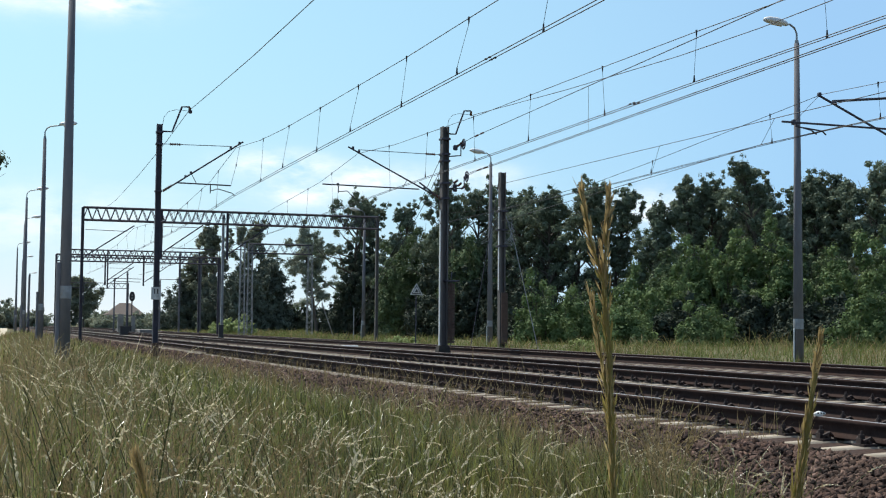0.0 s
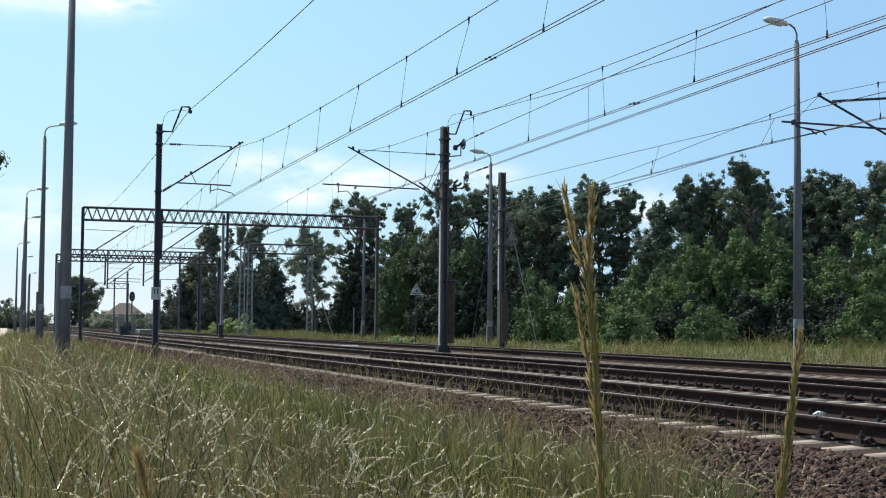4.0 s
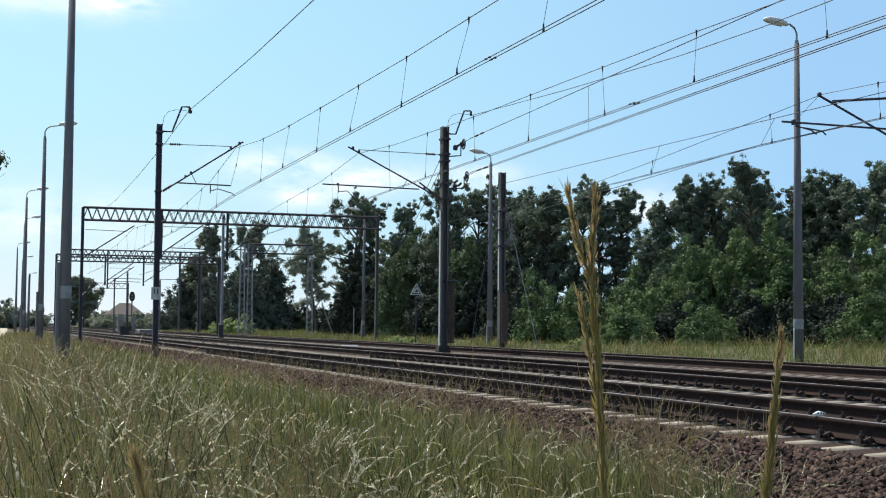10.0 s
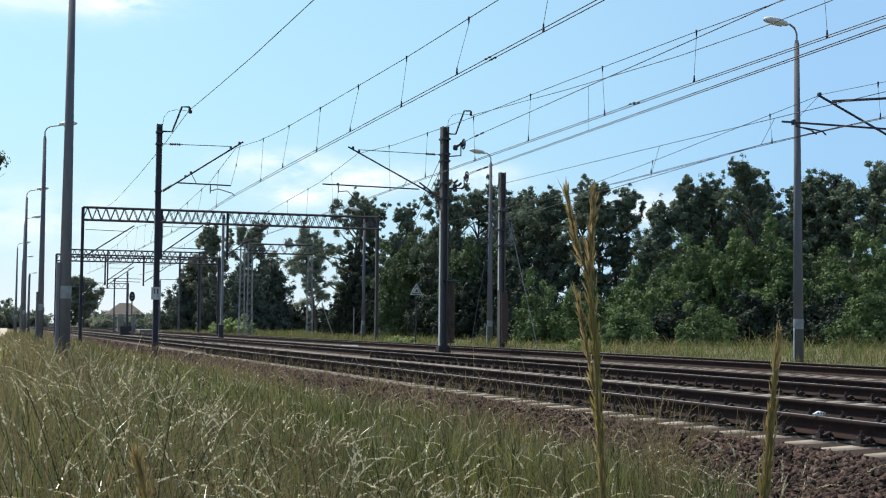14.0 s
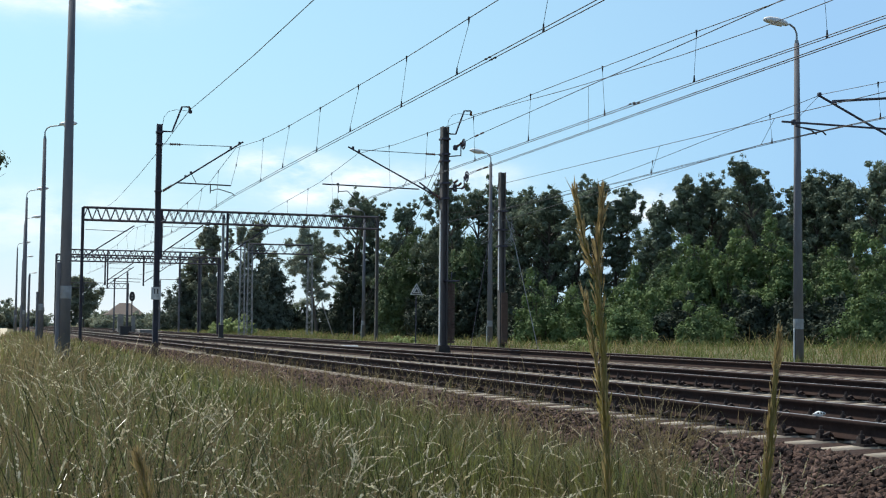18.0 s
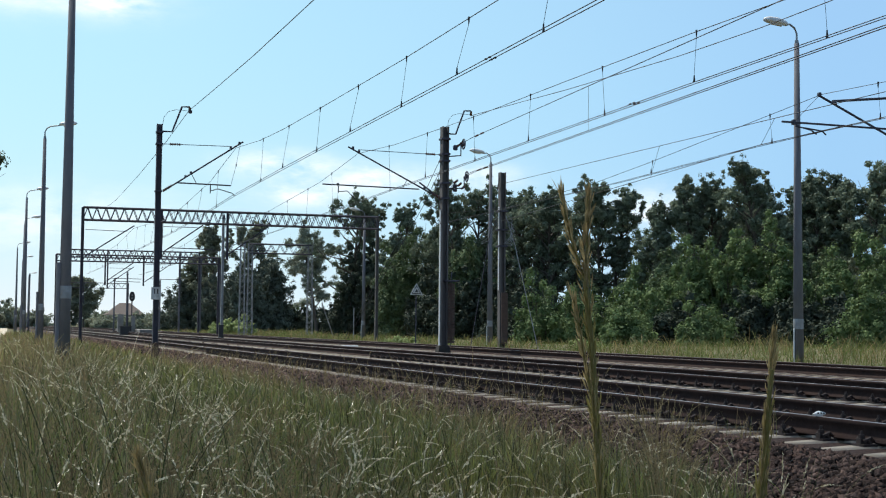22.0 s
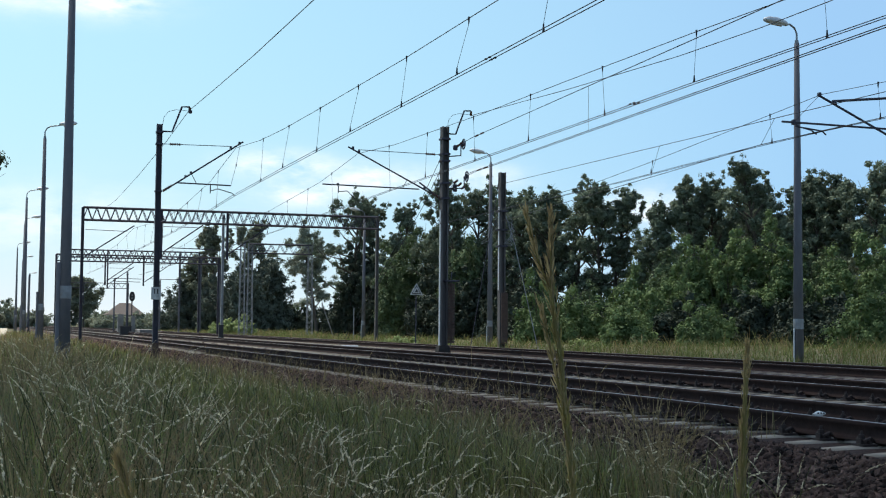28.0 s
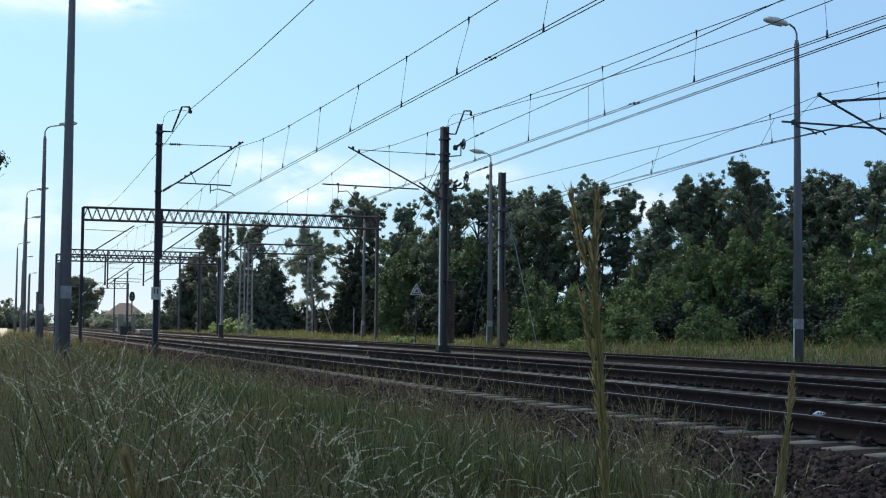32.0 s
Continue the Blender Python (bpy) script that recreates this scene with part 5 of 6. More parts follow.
def panicles(rng, x, y, z, h, lean, droop, ang, head=0.3, stem_w=0.003, grain=0.02, count=26, spread=0.4):
    """Flowering grass stems with arching heads of small spikelets. Returns verts, quads and a flag: 1 where a face is of the head."""
    n, m = len(x), 9
    t = np.linspace(0, 1, m)
    ca, sa = np.cos(ang), np.sin(ang)

    def curve(u):
        off = h[:, None] * (lean[:, None] * u + droop[:, None] * u ** 4)
        zz = h[:, None] * (u - 0.5 * droop[:, None] * u ** 6)
        return np.stack([x[:, None] + ca[:, None] * off, y[:, None] + sa[:, None] * off, z[:, None] + zz], 2)

    p = curve(np.broadcast_to(t, (n, m)))
    side = rng.uniform(0, 6.2832, n)
    w = np.stack([np.cos(side), np.sin(side), np.zeros(n)], 1)[:, None, :] * (stem_w / 2)
    sv = np.stack([p - w, p + w], 2).reshape(-1, 3)
    k = (2 * m) * np.arange(n)[:, None, None] + 2 * np.arange(m - 1)[None, :, None]
    sq = (k + np.array([0, 1, 3, 2])[None, None, :]).reshape(-1, 4)
    u = 1 - head * (1 - (np.arange(count) + rng.rand(n, count)) / count)
    c = curve(u)
    d = curve(np.minimum(u + 0.03, 1.04)) - c
    d /= np.linalg.norm(d, axis=2)[:, :, None] + 1e-9
    q = rng.normal(size=(n, count, 3))
    q -= d * (q * d).sum(2)[:, :, None]
    q /= np.linalg.norm(q, axis=2)[:, :, None] + 1e-9
    slim = (1.15 - 0.75 * (u - (1 - head)) / head)[:, :, None]
    long = d * 0.85 + q * rng.uniform(0.05, 1.0, (n, count, 1)) * spread
    wide = np.cross(long, rng.normal(size=(n, count, 3)))
    wide /= np.linalg.norm(wide, axis=2)[:, :, None] + 1e-9
    g = grain * rng.uniform(0.6, 1.4, (n, count, 1)) * slim
    gv = np.stack([c, c + long * g * 0.5 + wide * g * 0.25, c + long * g, c + long * g * 0.5 - wide * g * 0.25], 2).reshape(-1, 3)
    gq = (4 * np.arange(n * count)[:, None] + np.array([[0, 1, 2, 3]])) + len(sv)
    return np.concatenate([sv, gv]), np.concatenate([sq, gq]), np.concatenate([np.zeros(len(sq)), np.ones(len(gq))])


GRASS_SETS = []


def meadow():
    """The near meadow, tuft by tuft, in interleaved sets, so that they sway against each other."""
    rng = np.random.RandomState(21)
    # from, to, tufts a square metre, blades a tuft, blade width
    bands = [(3.9, 7, 110, 15, 0.0064), (7, 12, 78, 14, 0.0078), (12, 20, 44, 12, 0.0105), (20, 40, 20, 10, 0.016), (40, 100, 6, 10, 0.03)]
    xs, ys, ws, rs = [], [], [], []
    for y0, y1, dens, per, wd in bands:
        n = int((y1 - y0) * 6.3 * dens)
        cx, cy = rng.uniform(-0.25, 6.2, n), rng.uniform(y0, y1, n)
        edge = 5.85 + 0.4 * np.sin(cy * 0.9) + 0.25 * np.sin(cy * 2.3 + 1)
        keep = (cx < cy * 0.53 + 0.2 + 0.5 * rng.rand(n) ** 3) & (cx > -0.25 + 0.0165 * cy) & (rng.rand(n) < np.clip((edge - cx) / 0.8, 0.05, 1))
        cx, cy = cx[keep], cy[keep]
        k = np.repeat(np.arange(len(cx)), per)
        spread = 0.05 * (1 + 0.04 * cy[k])
        xs.append(cx[k] + rng.normal(size=len(k)) * spread); ys.append(cy[k] + rng.normal(size=len(k)) * spread)
        ws.append(wd * rng.uniform(0.5, 1.6, len(k))); rs.append(np.repeat(rng.rand(len(cx)), per))
    meadow_n = sum(len(a) for a in xs)
    # grass round the camera, kept short to stay below its view
    n = 16000
    xs.append(rng.uniform(-0.2, 6.0, n)); ys.append(rng.uniform(-4.0, 4.4, n)); ws.append(np.full(n, 0.006)); rs.append(rng.rand(n))
    # thin dry tufts along the sleeper ends and on the shoulder
    m = 1100
    cx, cy = 5.7 + 1.5 * rng.rand(190), 11 + 30 * rng.rand(190) ** 1.2
    pick = rng.randint(0, 190, m)
    xs.append(cx[pick] + rng.normal(size=m) * 0.06); ys.append(cy[pick] + rng.normal(size=m) * 0.1)
    ws.append(np.full(m, 0.0055)); rs.append(rng.rand(m))
    x, y, w, tuft = np.concatenate(xs), np.concatenate(ys), np.concatenate(ws), np.concatenate(rs)
    z = soil_z(x, y) - 0.02
    h = meadow_height(x, y) * (0.45 + 0.45 * tuft) * rng.uniform(0.55, 1.2, len(x))
    h[meadow_n:meadow_n + n] = rng.uniform(0.08, 0.3, n)
    h[meadow_n + n:] = rng.uniform(0.12, 0.40, m)
    patch = np.sin(x * 1.3 + 0.4 * y + 1.2 * np.sin(0.5 * y)) * np.sin(0.8 * y - 0.7 * x)
    dryness = 0.12 + 0.26 * np.clip((1.1 - x + 0.045 * y) / 0.9, 0, 1) + 0.25 * np.clip(patch, 0, 1) + 0.4 * np.clip((x - 4.3) / 1.2, 0, 1)
    dry = rng.rand(len(x)) < dryness * 0.8 + 0.5 * dryness * (tuft > 0.7)
    dry[meadow_n + n:] = rng.rand(m) < 0.9
    ang = rng.uniform(0, 6.2832, len(x))
    bend = 0.10 + 0.9 * rng.rand(len(x)) ** 1.6
    sets = 14
    which = rng.randint(0, sets, len(x))
    for k in range(sets):
        s = which == k
        v, q, t = blades(rng, x[s], y[s], z[s], h[s], w[s], bend[s], ang[s])
        ds = dry[s].astype(int)
        verts, quads, mats = [v], [q], [np.repeat(ds, 2)]
        off = len(v)
        # pale arching heads, dark slender spikes, fine brown heads
        for count, reach, kind in ((62, 24, "pale"), (30, 14, "dark"), (104, 34, "brown")):
            py = 4.7 + reach * rng.rand(count) ** 1.7
            if kind == "brown":
                px = np.where(rng.rand(count) < 0.45, rng.uniform(0.0, 1.0, count) * np.minimum(2.2, 0.25 * py) + 0.0165 * py, np.minimum(rng.uniform(3.4, 6.3, count), py * 0.5 + 0.2))
            else:
                px = 0.1 + rng.rand(count) * np.minimum(4.9, py * 0.66)
            pz = soil_z(px, py) - 0.02
            low = 1 - 0.08 * np.clip(px - 1.8, 0, 2)
            if kind == "pale":
                ph = meadow_height(px, py) * rng.uniform(0.85, 1.25, count) * low
                pa = np.where(rng.rand(count) < 0.55, 2.8, -0.35) + rng.normal(size=count) * 0.7
                one = panicles(rng, px, py, pz, ph, rng.uniform(0.03, 0.45, count), 0.03 + 0.42 * rng.rand(count) ** 1.5, pa, 0.20, 0.0028, 0.017, 26, 0.55)
            elif kind == "dark":
                ph = meadow_height(px, py) * rng.uniform(0.85, 1.2, count) * low
                pa = np.where(rng.rand(count) < 0.7, 2.8, -0.35) + rng.normal(size=count) * 0.5
                one = panicles(rng, px, py, pz, ph, rng.uniform(0.05, 0.45, count), 0.06 * rng.rand(count), pa, 0.34, 0.0036, 0.015, 20, 0.22)
            else:
                ph = np.where(px > 3.3, rng.uniform(0.55, 0.95, count), meadow_height(px, py) * rng.uniform(0.8, 1.15, count))
                pa = rng.uniform(0, 6.28, count)
                one = panicles(rng, px, py, pz, ph, rng.uniform(0.02, 0.3, count), 0.3 * rng.rand(count), pa, 0.24, 0.003, 0.02, 20, 0.75)
            stem, grain = {"pale": (0, 2), "dark": (3, 3), "brown": (1, 1)}[kind]
            verts.append(one[0]); quads.append(one[1] + off); mats.append(np.where(one[2] > 0, grain, stem))
            off += len(one[0])
        mats.append(ds)
        ob = new("meadow_grass", mesh_arrays("meadow_grass", np.concatenate(verts) + np.array([0, 0, 0.45]), [np.concatenate(quads), t], [M_GRASS, M_DRY, M_SEED, M_DARKSTEM], np.concatenate(mats)))
        ob.matrix_basis = pose(0, 0, -0.45)
        tagged(ob, "tall uncut meadow grass, green with dry straw and pale heads", "grass", "meadow grass", "stuff")
        GRASS_SETS.append(ob)


meadow()


def verge():
    """Rough grass beyond the siding, taller and weedier under the trees."""
    rng = np.random.RandomState(22)
    n = 70000
    x = 20.3 + 34 * rng.rand(n) ** 1.5
    y = 22 + 150 * rng.rand(n) ** 1.2
    keep = (x < y * 0.9)
    x, y = x[keep], y[keep]
    z = np.array([ground_z(a, b) for a, b in zip(x, y)]) - 0.02
    patch = np.array([noise.noise((a * 0.5, b * 0.35, 7.0)) + 0.6 * noise.noise((a * 1.7, b * 1.1, 2.0)) for a, b in zip(x, y)])
    h = rng.uniform(0.08, 0.36, len(x)) * np.clip(1 + 2.0 * patch, 0.35, 2.6) * (1 + 0.5 * np.clip((x - 0.42 * y - 1) / 8, 0, 1))
    v, q, t = blades(rng, x, y, z, h, 0.016 * (0.6 + y / 80), rng.uniform(0.2, 1.2, len(x)), rng.uniform(0, 6.2832, len(x)))
    dry = (rng.rand(len(x)) < 0.10 + 0.22 * (patch > 0.25)).astype(np.int32)
    ob = new("verge_grass", mesh_arrays("verge_grass", v, [q, t], [M_VERGE, M_DRY], np.concatenate([np.repeat(dry, 2), dry])))
    tagged(ob, "rough sunlit grass between the siding and the trees", "grass", kind="stuff")


verge()


# ---- single flowering stems, reeds, litter ----
SWAYING = []


def flowering_stems():
    rng = np.random.RandomState(44)
    for k in range(120):
        y = 5.4 + 7.0 * rng.rand() ** 1.4
        x = 0.2 + rng.rand() * min(4.6, y * 0.60)
        h = float(meadow_height(np.array([x]), np.array([y]))[0]) * rng.uniform(0.95, 1.25)
        if k >= 96:
            a, r = radians(rng.uniform(22, 31)), rng.uniform(6.8, 10.5)
            x, y = r * math.sin(a), r * math.cos(a)
            h = rng.uniform(0.35, 0.62)
        z = ground_z(x, y)
        one = np.zeros(1)
        v, q, f = panicles(rng, one, one, one, one + h, one + rng.uniform(0.03, 0.4), one + 0.04 + 0.5 * rng.rand() ** 1.4,
                           one + (2.8 if rng.rand() < 0.5 else -0.35) + rng.normal() * 0.4, 0.22, 0.003, 0.018, 34, 0.55)
        e = empty("flowering_grass", x, y, z, "pale drooping flowering grass stem in the meadow", "grass", "flowering grass stems")
        ns = int((f == 0).sum())
        cut = 18
        for name, fq, mat, lo in (("stem", q[:ns], M_DRY, 0), ("seed_head", q[ns:], M_SEED, cut)):
            part_v = v[:cut] if lo == 0 else v[cut:]
            ob = new(name, mesh_arrays(name, part_v, [fq - lo], [mat]))
            ob.parent = e
        SWAYING.append((e, (x, y, z)))


flowering_stems()


def reed(root, lines, seed, label, spread=0.0065):
    """A tall reed close to the camera: stem, sheath leaves, feathery plumes. lines: stem first, then branches, in metres from the root."""
    rng = np.random.RandomState(seed)
    e = empty("reed", *root, label, "grass", "tall reeds")
    stem = lines[0]
    rod("stem", stem, 0.0046, M_REED, e, n=7)
    for k, line in enumerate(lines[1:]):
        pts = np.array(line)
        m = 240
        u = rng.rand(m) * (len(pts) - 1)
        i = np.minimum(u.astype(int), len(pts) - 2)
        c = pts[i] + (pts[i + 1] - pts[i]) * (u - i)[:, None]
        d = pts[i + 1] - pts[i]
        d /= np.linalg.norm(d, axis=1)[:, None]
        fade = 1.0 - 0.75 * (u / (len(pts) - 1)) ** 2
        q = rng.normal(size=(m, 3))
        q /= np.linalg.norm(q, axis=1)[:, None]
        c = c + q * (spread * fade * rng.rand(m))[:, None]
        long = d + q * rng.uniform(0.05, 0.42, (m, 1))
        wide = np.cross(long, rng.normal(size=(m, 3)))
        wide /= np.linalg.norm(wide, axis=1)[:, None]
        g = (rng.uniform(0.012, 0.034, m))[:, None]
        v = np.stack([c, c + long * g * 0.5 + wide * 0.0016, c + long * g, c + long * g * 0.5 - wide * 0.0016], 1).reshape(-1, 3)
        me = mesh_arrays("plume", v, [4 * np.arange(m)[:, None] + np.array([[0, 1, 2, 3]])], [M_PLUME, M_REED], (u / (len(pts) - 1) < rng.uniform(0.0, 0.5, m)).astype(int))
        ob = new("plume", me)
        ob.parent = e
        rod("stalk", line, 0.0022, M_REED, e, n=5)
    for k in range(7):
        i = rng.randint(1, max(2, len(stem) - 3))
        a = Vector(stem[i])
        w = rng.uniform(-1, 1)
        r = Vector((0.95 * w, -0.3 * w, 0))
        up = (Vector(stem[min(i + 1, len(stem) - 1)]) - Vector(stem[i - 1])).normalized()
        ln = min(rng.uniform(0.10, 0.22), 0.8 * (stem[-1][2] - stem[i][2]))
        bm = bmesh.new()
        rows = []
        for s in range(5):
            t = s / 4
            q = a + up * (ln * t) + r * (0.018 * t * t) - r * 0.004
            hw = 0.005 * (1 - t) + 0.0008
            rows.append((bm.verts.new(q + Vector((hw, -hw * 0.3, 0))), bm.verts.new(q - Vector((hw, -hw * 0.3, 0)))))
        for b, c in zip(rows[:-1], rows[1:]):
            bm.faces.new((b[0], b[1], c[1], c[0]))
        part("leaf", bm, M_REED, e)
    return e


REED_A = (0.985, 2.03, -0.46)
REED_B = (1.365, 2.22, -0.47)
REED_C = (0.31, 2.37, -0.45)
reed_a = reed(REED_A, [
    [(0, 0, 0), (0.0, -0.005, 0.4), (-0.01, -0.01, 0.78), (-0.022, -0.012, 0.98), (-0.03, -0.016, 1.09), (-0.036, -0.02, 1.20), (-0.044, -0.022, 1.27), (-0.05, -0.022, 1.33)],
    [(-0.03, -0.016, 1.09), (-0.036, -0.02, 1.20), (-0.05, -0.022, 1.33), (-0.072, -0.022, 1.39), (-0.082, -0.022, 1.43), (-0.092, -0.022, 1.475)],
    [(-0.036, -0.02, 1.20), (-0.044, -0.022, 1.27), (-0.052, -0.028, 1.33), (-0.050, -0.028, 1.39), (-0.049, -0.03, 1.43), (-0.046, -0.03, 1.475)],
    [(-0.022, -0.012, 0.98), (-0.03, -0.016, 1.09), (-0.038, -0.018, 1.14), (-0.056, -0.016, 1.24), (-0.068, -0.016, 1.30)],
    [(-0.010, -0.01, 0.80), (-0.018, -0.012, 0.92), (-0.028, -0.015, 1.06), (-0.034, -0.018, 1.15)],
], 61, "tall greenish reed grass with a forked brown plume", 0.0085)
reed_b = reed(REED_B, [
    [(0, 0, 0), (0.01, -0.01, 0.45), (0.025, -0.02, 0.83), (0.035, -0.03, 0.96), (0.04, -0.04, 1.04), (0.045, -0.045, 1.12), (0.05, -0.055, 1.19)],
    [(0.035, -0.03, 0.96), (0.04, -0.04, 1.04), (0.046, -0.045, 1.12), (0.05, -0.05, 1.19), (0.053, -0.055, 1.225), (0.054, -0.06, 1.25)],
    [(0.02, -0.02, 0.80), (0.03, -0.03, 0.92), (0.036, -0.036, 1.02), (0.043, -0.044, 1.12)],
], 62, "tall greenish reed grass with a narrow plume", 0.0095)
reed_c = reed(REED_C, [
    [(0, 0, 0), (-0.01, -0.005, 0.5), (-0.03, -0.01, 0.89), (-0.042, -0.01, 0.95)],
    [(-0.03, -0.01, 0.86), (-0.042, -0.01, 0.95), (-0.05, -0.01, 0.985), (-0.06, -0.01, 1.02)],
], 63, "brown reed tip rising from the meadow", 0.016)


def scrap():
    """A crumpled scrap on the rail."""
    rng = np.random.RandomState(9)
    bm = bmesh.new()
    bmesh.ops.create_icosphere(bm, subdivisions=2, radius=0.05)
    for v in bm.verts:
        v.co = Vector((v.co.x * 1.25, v.co.y * 0.7, v.co.z * 0.5)) * rng.uniform(0.7, 1.2)
    e = empty("litter_scrap", 7.31, 10.8, 0.02, "crumpled white scrap with dark spots lying on the rail", "litter")
    part("paper", bm, M_WHITE, e)
    bm = bmesh.new()
    for dx in (-0.03, 0.0, 0.028):
        box(bm, (dx, -0.034, 0.008), (0.014, 0.012, 0.014), 0.002)
    part("dark_spot", bm, M_BLACK, e)


scrap()


# ---- single stones of the ballast shoulder ----
def single_stones():
    rng = np.random.RandomState(6)
    meshes = []
    for k in range(8):
        bm = bmesh.new()
        corners = rng.normal(size=(11, 3))
        corners /= np.linalg.norm(corners, axis=1)[:, None]
        corners *= rng.uniform(0.75, 1.15, (11, 1)) * np.array([1.2, 0.9, 0.75])
        hull = bmesh.ops.convex_hull(bm, input=[bm.verts.new(q) for q in corners])
        spare = list({v for v in hull["geom_interior"] + hull["geom_unused"] if isinstance(v, bmesh.types.BMVert)})
        bmesh.ops.delete(bm, geom=spare, context="VERTS")
        me = bpy.data.meshes.new("stone")
        bm.to_mesh(me)
        bm.free()
        me.materials.append(M_PIECE)
        meshes.append(me)
    bed = bpy.data.objects["ballast_bed"]
    for k in range(300):
        y = rng.uniform(8.4, 12.5)
        x = rng.uniform(5.5, 6.62)
        r = rng.uniform(0.026, 0.046)
        ob = new("stone", meshes[k % 8])
        ob.parent = bed
        ob.matrix_basis = pose(x, y, bed_z(x) + r * 0.55, rng.uniform(0, 360), rng.uniform(-40, 40), rng.uniform(0, 360)) @ Matrix.Scale(r, 4)


single_stones()


# ---- the cloud that drifts across the sun, and an added dimming veil ----
DRIFT = Vector((0.31, 0.9507, 0.0))
CLOUD_H = 900.0


def drifting_cloud(first, last, thick, front, slope, seed, label):
    """A field of puffs that thickens backwards from its front edge along the drift."""
    rng = np.random.RandomState(seed)
    bm = bmesh.new()
    bmesh.ops.create_icosphere(bm, subdivisions=1, radius=1.04)
    bv = np.array([v.co[:] for v in bm.verts])
    bf = np.array([[v.index for v in f.verts] for f in bm.faces])
    bm.free()
    along_s, across_s, size = [], [], []
    for i in range(first, last):
        for j in range(-21, 22):
            s, c = i * 4 + rng.uniform(-0.7, 0.7), j * 4 + rng.uniform(-0.7, 0.7)
            edge = (front - s) * slope + 3 * slope * math.sin(c * 0.11) + 2 * slope * math.sin(c * 0.37 + 1)
            cover = min(thick, edge)
            if cover > 0.02:
                along_s.append(s); across_s.append(c); size.append(math.sqrt(cover * 16 / math.pi) * rng.uniform(0.92, 1.08))
    s, c, r = np.array(along_s), np.array(across_s), np.array(size)
    perp = np.array([0.9507, -0.31, 0.0])
    cen = s[:, None] * np.array(DRIFT)[None] + c[:, None] * perp[None]
    cen[:, 2] = rng.uniform(-3, 3, len(s))
    v = (cen[:, None, :] + bv[None] * r[:, None, None] * np.array([1, 1, 0.95])).reshape(-1, 3)
    f = (bf[None] + len(bv) * np.arange(len(s))[:, None, None]).reshape(-1, 3)
    ob = new("cloud", mesh_arrays("cloud", v, [f], [M_CLOUD], smooth=True))
    return tagged(ob, label, "cloud", kind="stuff")


cloud = drifting_cloud(-44, 6, 1.2, 18, 1 / 62, 88, "ragged white fair-weather cloud drifting over the meadow")
# unseen layer added to dim the sun slowly on the meadow alone
veil = drifting_cloud(-24, 4, 0.22, 4, 0.008, 89, "thin unseen layer of puffs added to dim the sun on the meadow")


def lean_pose(root, sideways, away):
    """A pose at the root, tilted across the view (degrees to the right) and away from the camera."""
    view = Matrix.Rotation(-math.atan2(root[0], root[1]), 4, "Z")
    tilt = view @ Matrix.Rotation(radians(sideways), 4, "Y") @ Matrix.Rotation(radians(-away), 4, "X") @ view.inverted()
    return Matrix.Translation(root) @ tilt


def gust(t):
    """How strongly the wind blows."""
    return 0.25 + 0.75 / (1 + math.exp(-(t - 24.5) * 1.2))


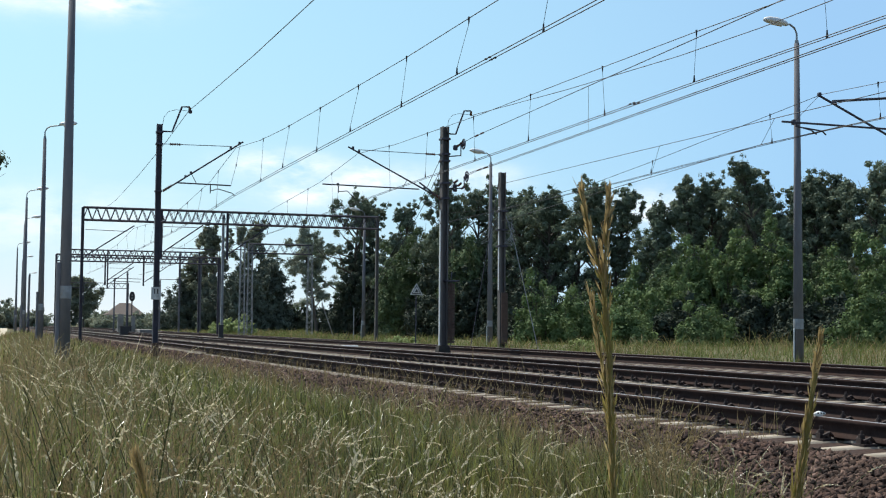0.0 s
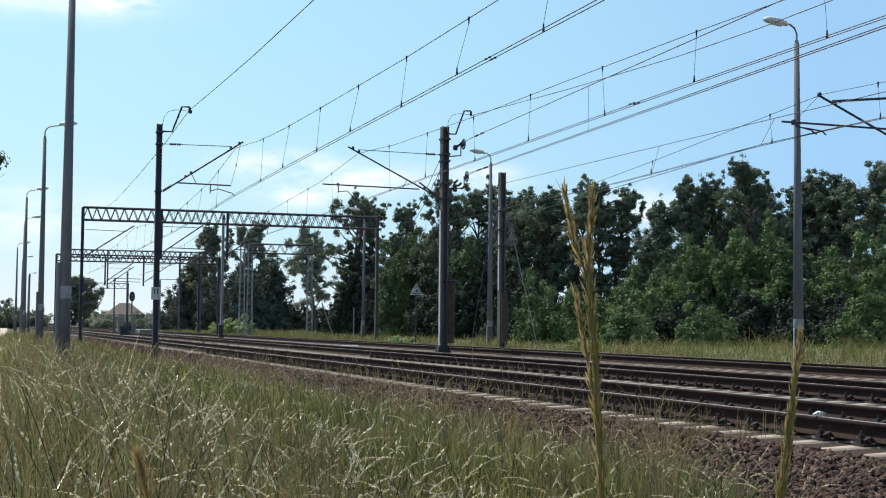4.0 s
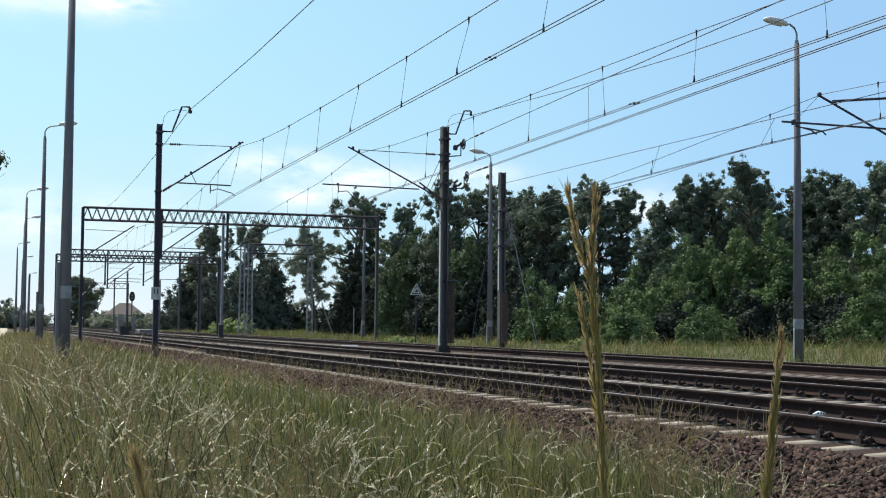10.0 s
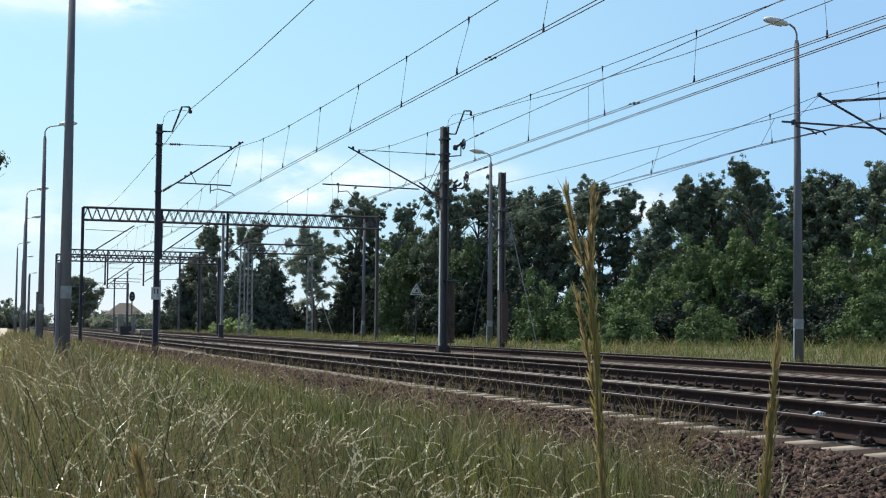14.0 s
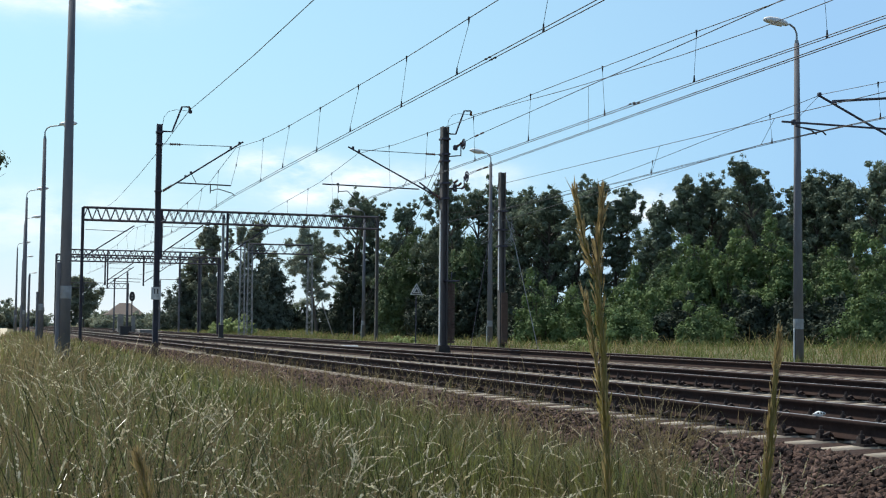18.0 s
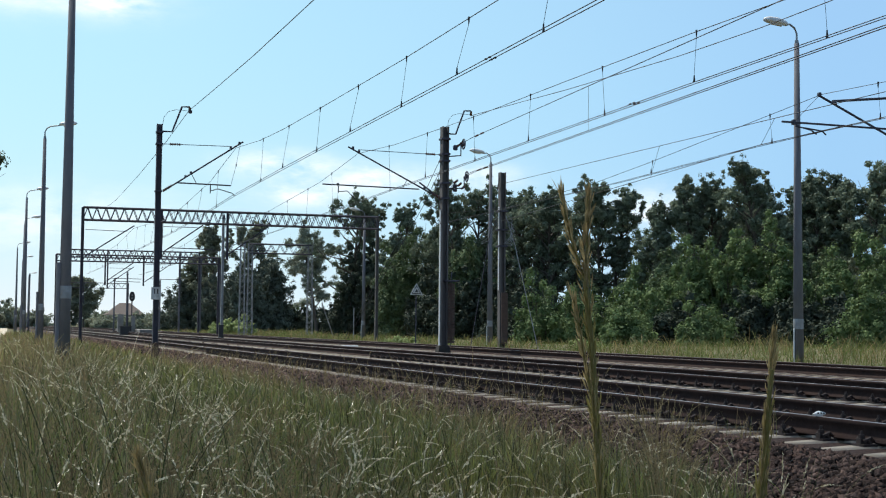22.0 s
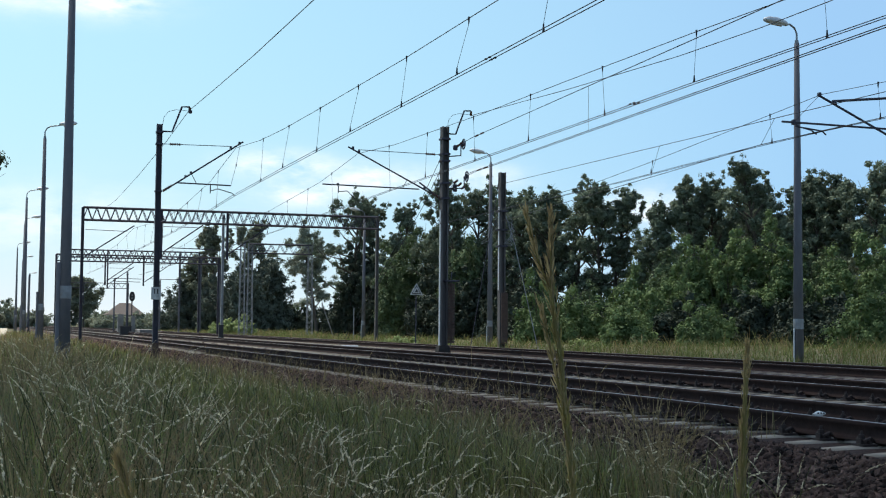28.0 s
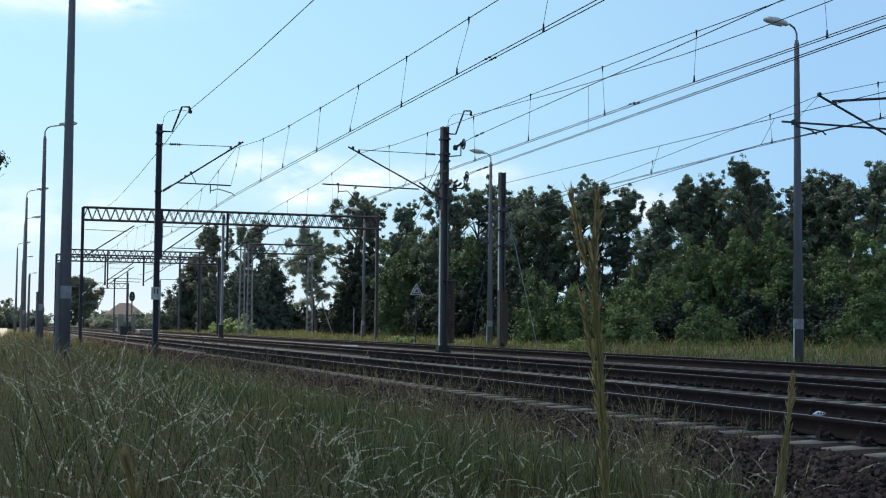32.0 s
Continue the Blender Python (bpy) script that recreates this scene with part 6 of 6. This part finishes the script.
def motions():
    # the cloud moves at a steady pace
    over = SUN_WAY * (CLOUD_H / SUN_WAY.z)
    walk(cloud, [(t, Matrix.Translation(DRIFT * (-1 + 6.2 * (t - 18.8)) + over)) for t in range(0, 33, 2)])
    walk(veil, [(t, Matrix.Translation(DRIFT * (1.6 * t) + over * 1.04)) for t in (0, 16, 32)])
    # meadow grass trembles, more strongly in the gust
    for k, ob in enumerate(GRASS_SETS):
        rows = []
        for i in range(65):
            t, a = i * 0.5, gust(i * 0.5)
            side = 0.022 * a * math.sin(t * (1.7 + 0.09 * k) + k * 2.1) + 0.014 * a * math.sin(t * 3.9 + k * 1.3) - 0.03 * max(0, a - 0.3)
            deep = 0.014 * a * math.sin(t * (1.3 + 0.05 * k) + k)
            rows.append((t, pose(0.95 * side + 0.3 * deep, -0.3 * side + 0.95 * deep, -0.45)))
        walk(ob, rows)
    for k, (ob, root) in enumerate(SWAYING):
        rows = []
        for i in range(65):
            t, a = i * 0.5, gust(i * 0.5)
            rows.append((t, lean_pose(root, 2.6 * a * math.sin(t * (1.6 + 0.07 * k) + k * 1.9) + 1.2 * a * math.sin(t * 4.1 + k) - 4.0 * max(0, a - 0.3), 2.5 * a * math.sin(t * 1.2 + k * 0.7))))
        walk(ob, rows)
    # the reeds: seconds, tilt to the right in hundredths of a degree
    sway_a = [(0, 70), (0.5, 57), (1, -17), (1.5, 48), (2, 9), (2.5, -13), (3, -26), (3.5, -44), (4.5, -20), (5.5, 0), (6, 0), (6.5, -17), (7, 0), (8, -13), (9, -26), (9.5, -13), (11, -26),
              (12, -31), (13, -31), (14, -26), (14.5, -4), (16.5, 22), (17.2, -4), (18, 26), (18.5, 26), (19, 9), (20, -31), (20.5, -13), (21, -57), (21.5, -31), (22, -57), (23, -65),
              (23.5, -105), (24, -127), (24.5, -153), (25, -157), (25.5, -105), (26.5, -60), (27.5, 13), (28, -340), (28.5, -52), (29, -218), (29.5, -284), (30, 9), (30.5, 26), (31, -31), (32, -4)]
    walk(reed_a, [(t, lean_pose(REED_A, v / 100, 0 if t < 22 else min(9, (t - 22) * 1.5) if t <= 28 else max(3, 9 - 1.5 * (t - 28)))) for t, v in sway_a])
    sway_b = [(0, 175), (0.5, 180), (1, 135), (1.5, 95), (2, 100), (2.5, 55), (3, 15), (3.5, 10), (5.5, 5), (6, 0), (6.5, 5), (7, -15), (8, -30), (8.5, -150), (9, -150), (9.5, -160), (10.5, -130),
              (11.5, -145), (13, -150), (14, -165), (14.5, -165), (16.5, -135), (17.5, -150), (18, -160), (18.5, -125), (19, -130), (20, -170), (20.5, -200), (21, -180), (22, -200), (23, -215),
              (23.5, -255), (24, -300), (24.5, -370), (25, -400), (25.5, -310), (26.5, -240), (27.5, -185), (28, -440), (28.5, -380), (29, -395), (29.5, -360), (30, -60), (30.5, 90), (31, 75), (31.3, 110), (31.6, -50), (32, 10)]
    walk(reed_b, [(t, lean_pose(REED_B, v / 100, 0 if t < 23 else min(13, (t - 23) * 6) if t <= 29.5 else min(24, 13 + (t - 29.5) * 9))) for t, v in sway_b])
    walk(reed_c, [(i * 0.5, lean_pose(REED_C, 0.8 * math.sin(i * 0.9) * gust(i * 0.5) - 2.5 * max(0, gust(i * 0.5) - 0.3), 0)) for i in range(65)])


motions()
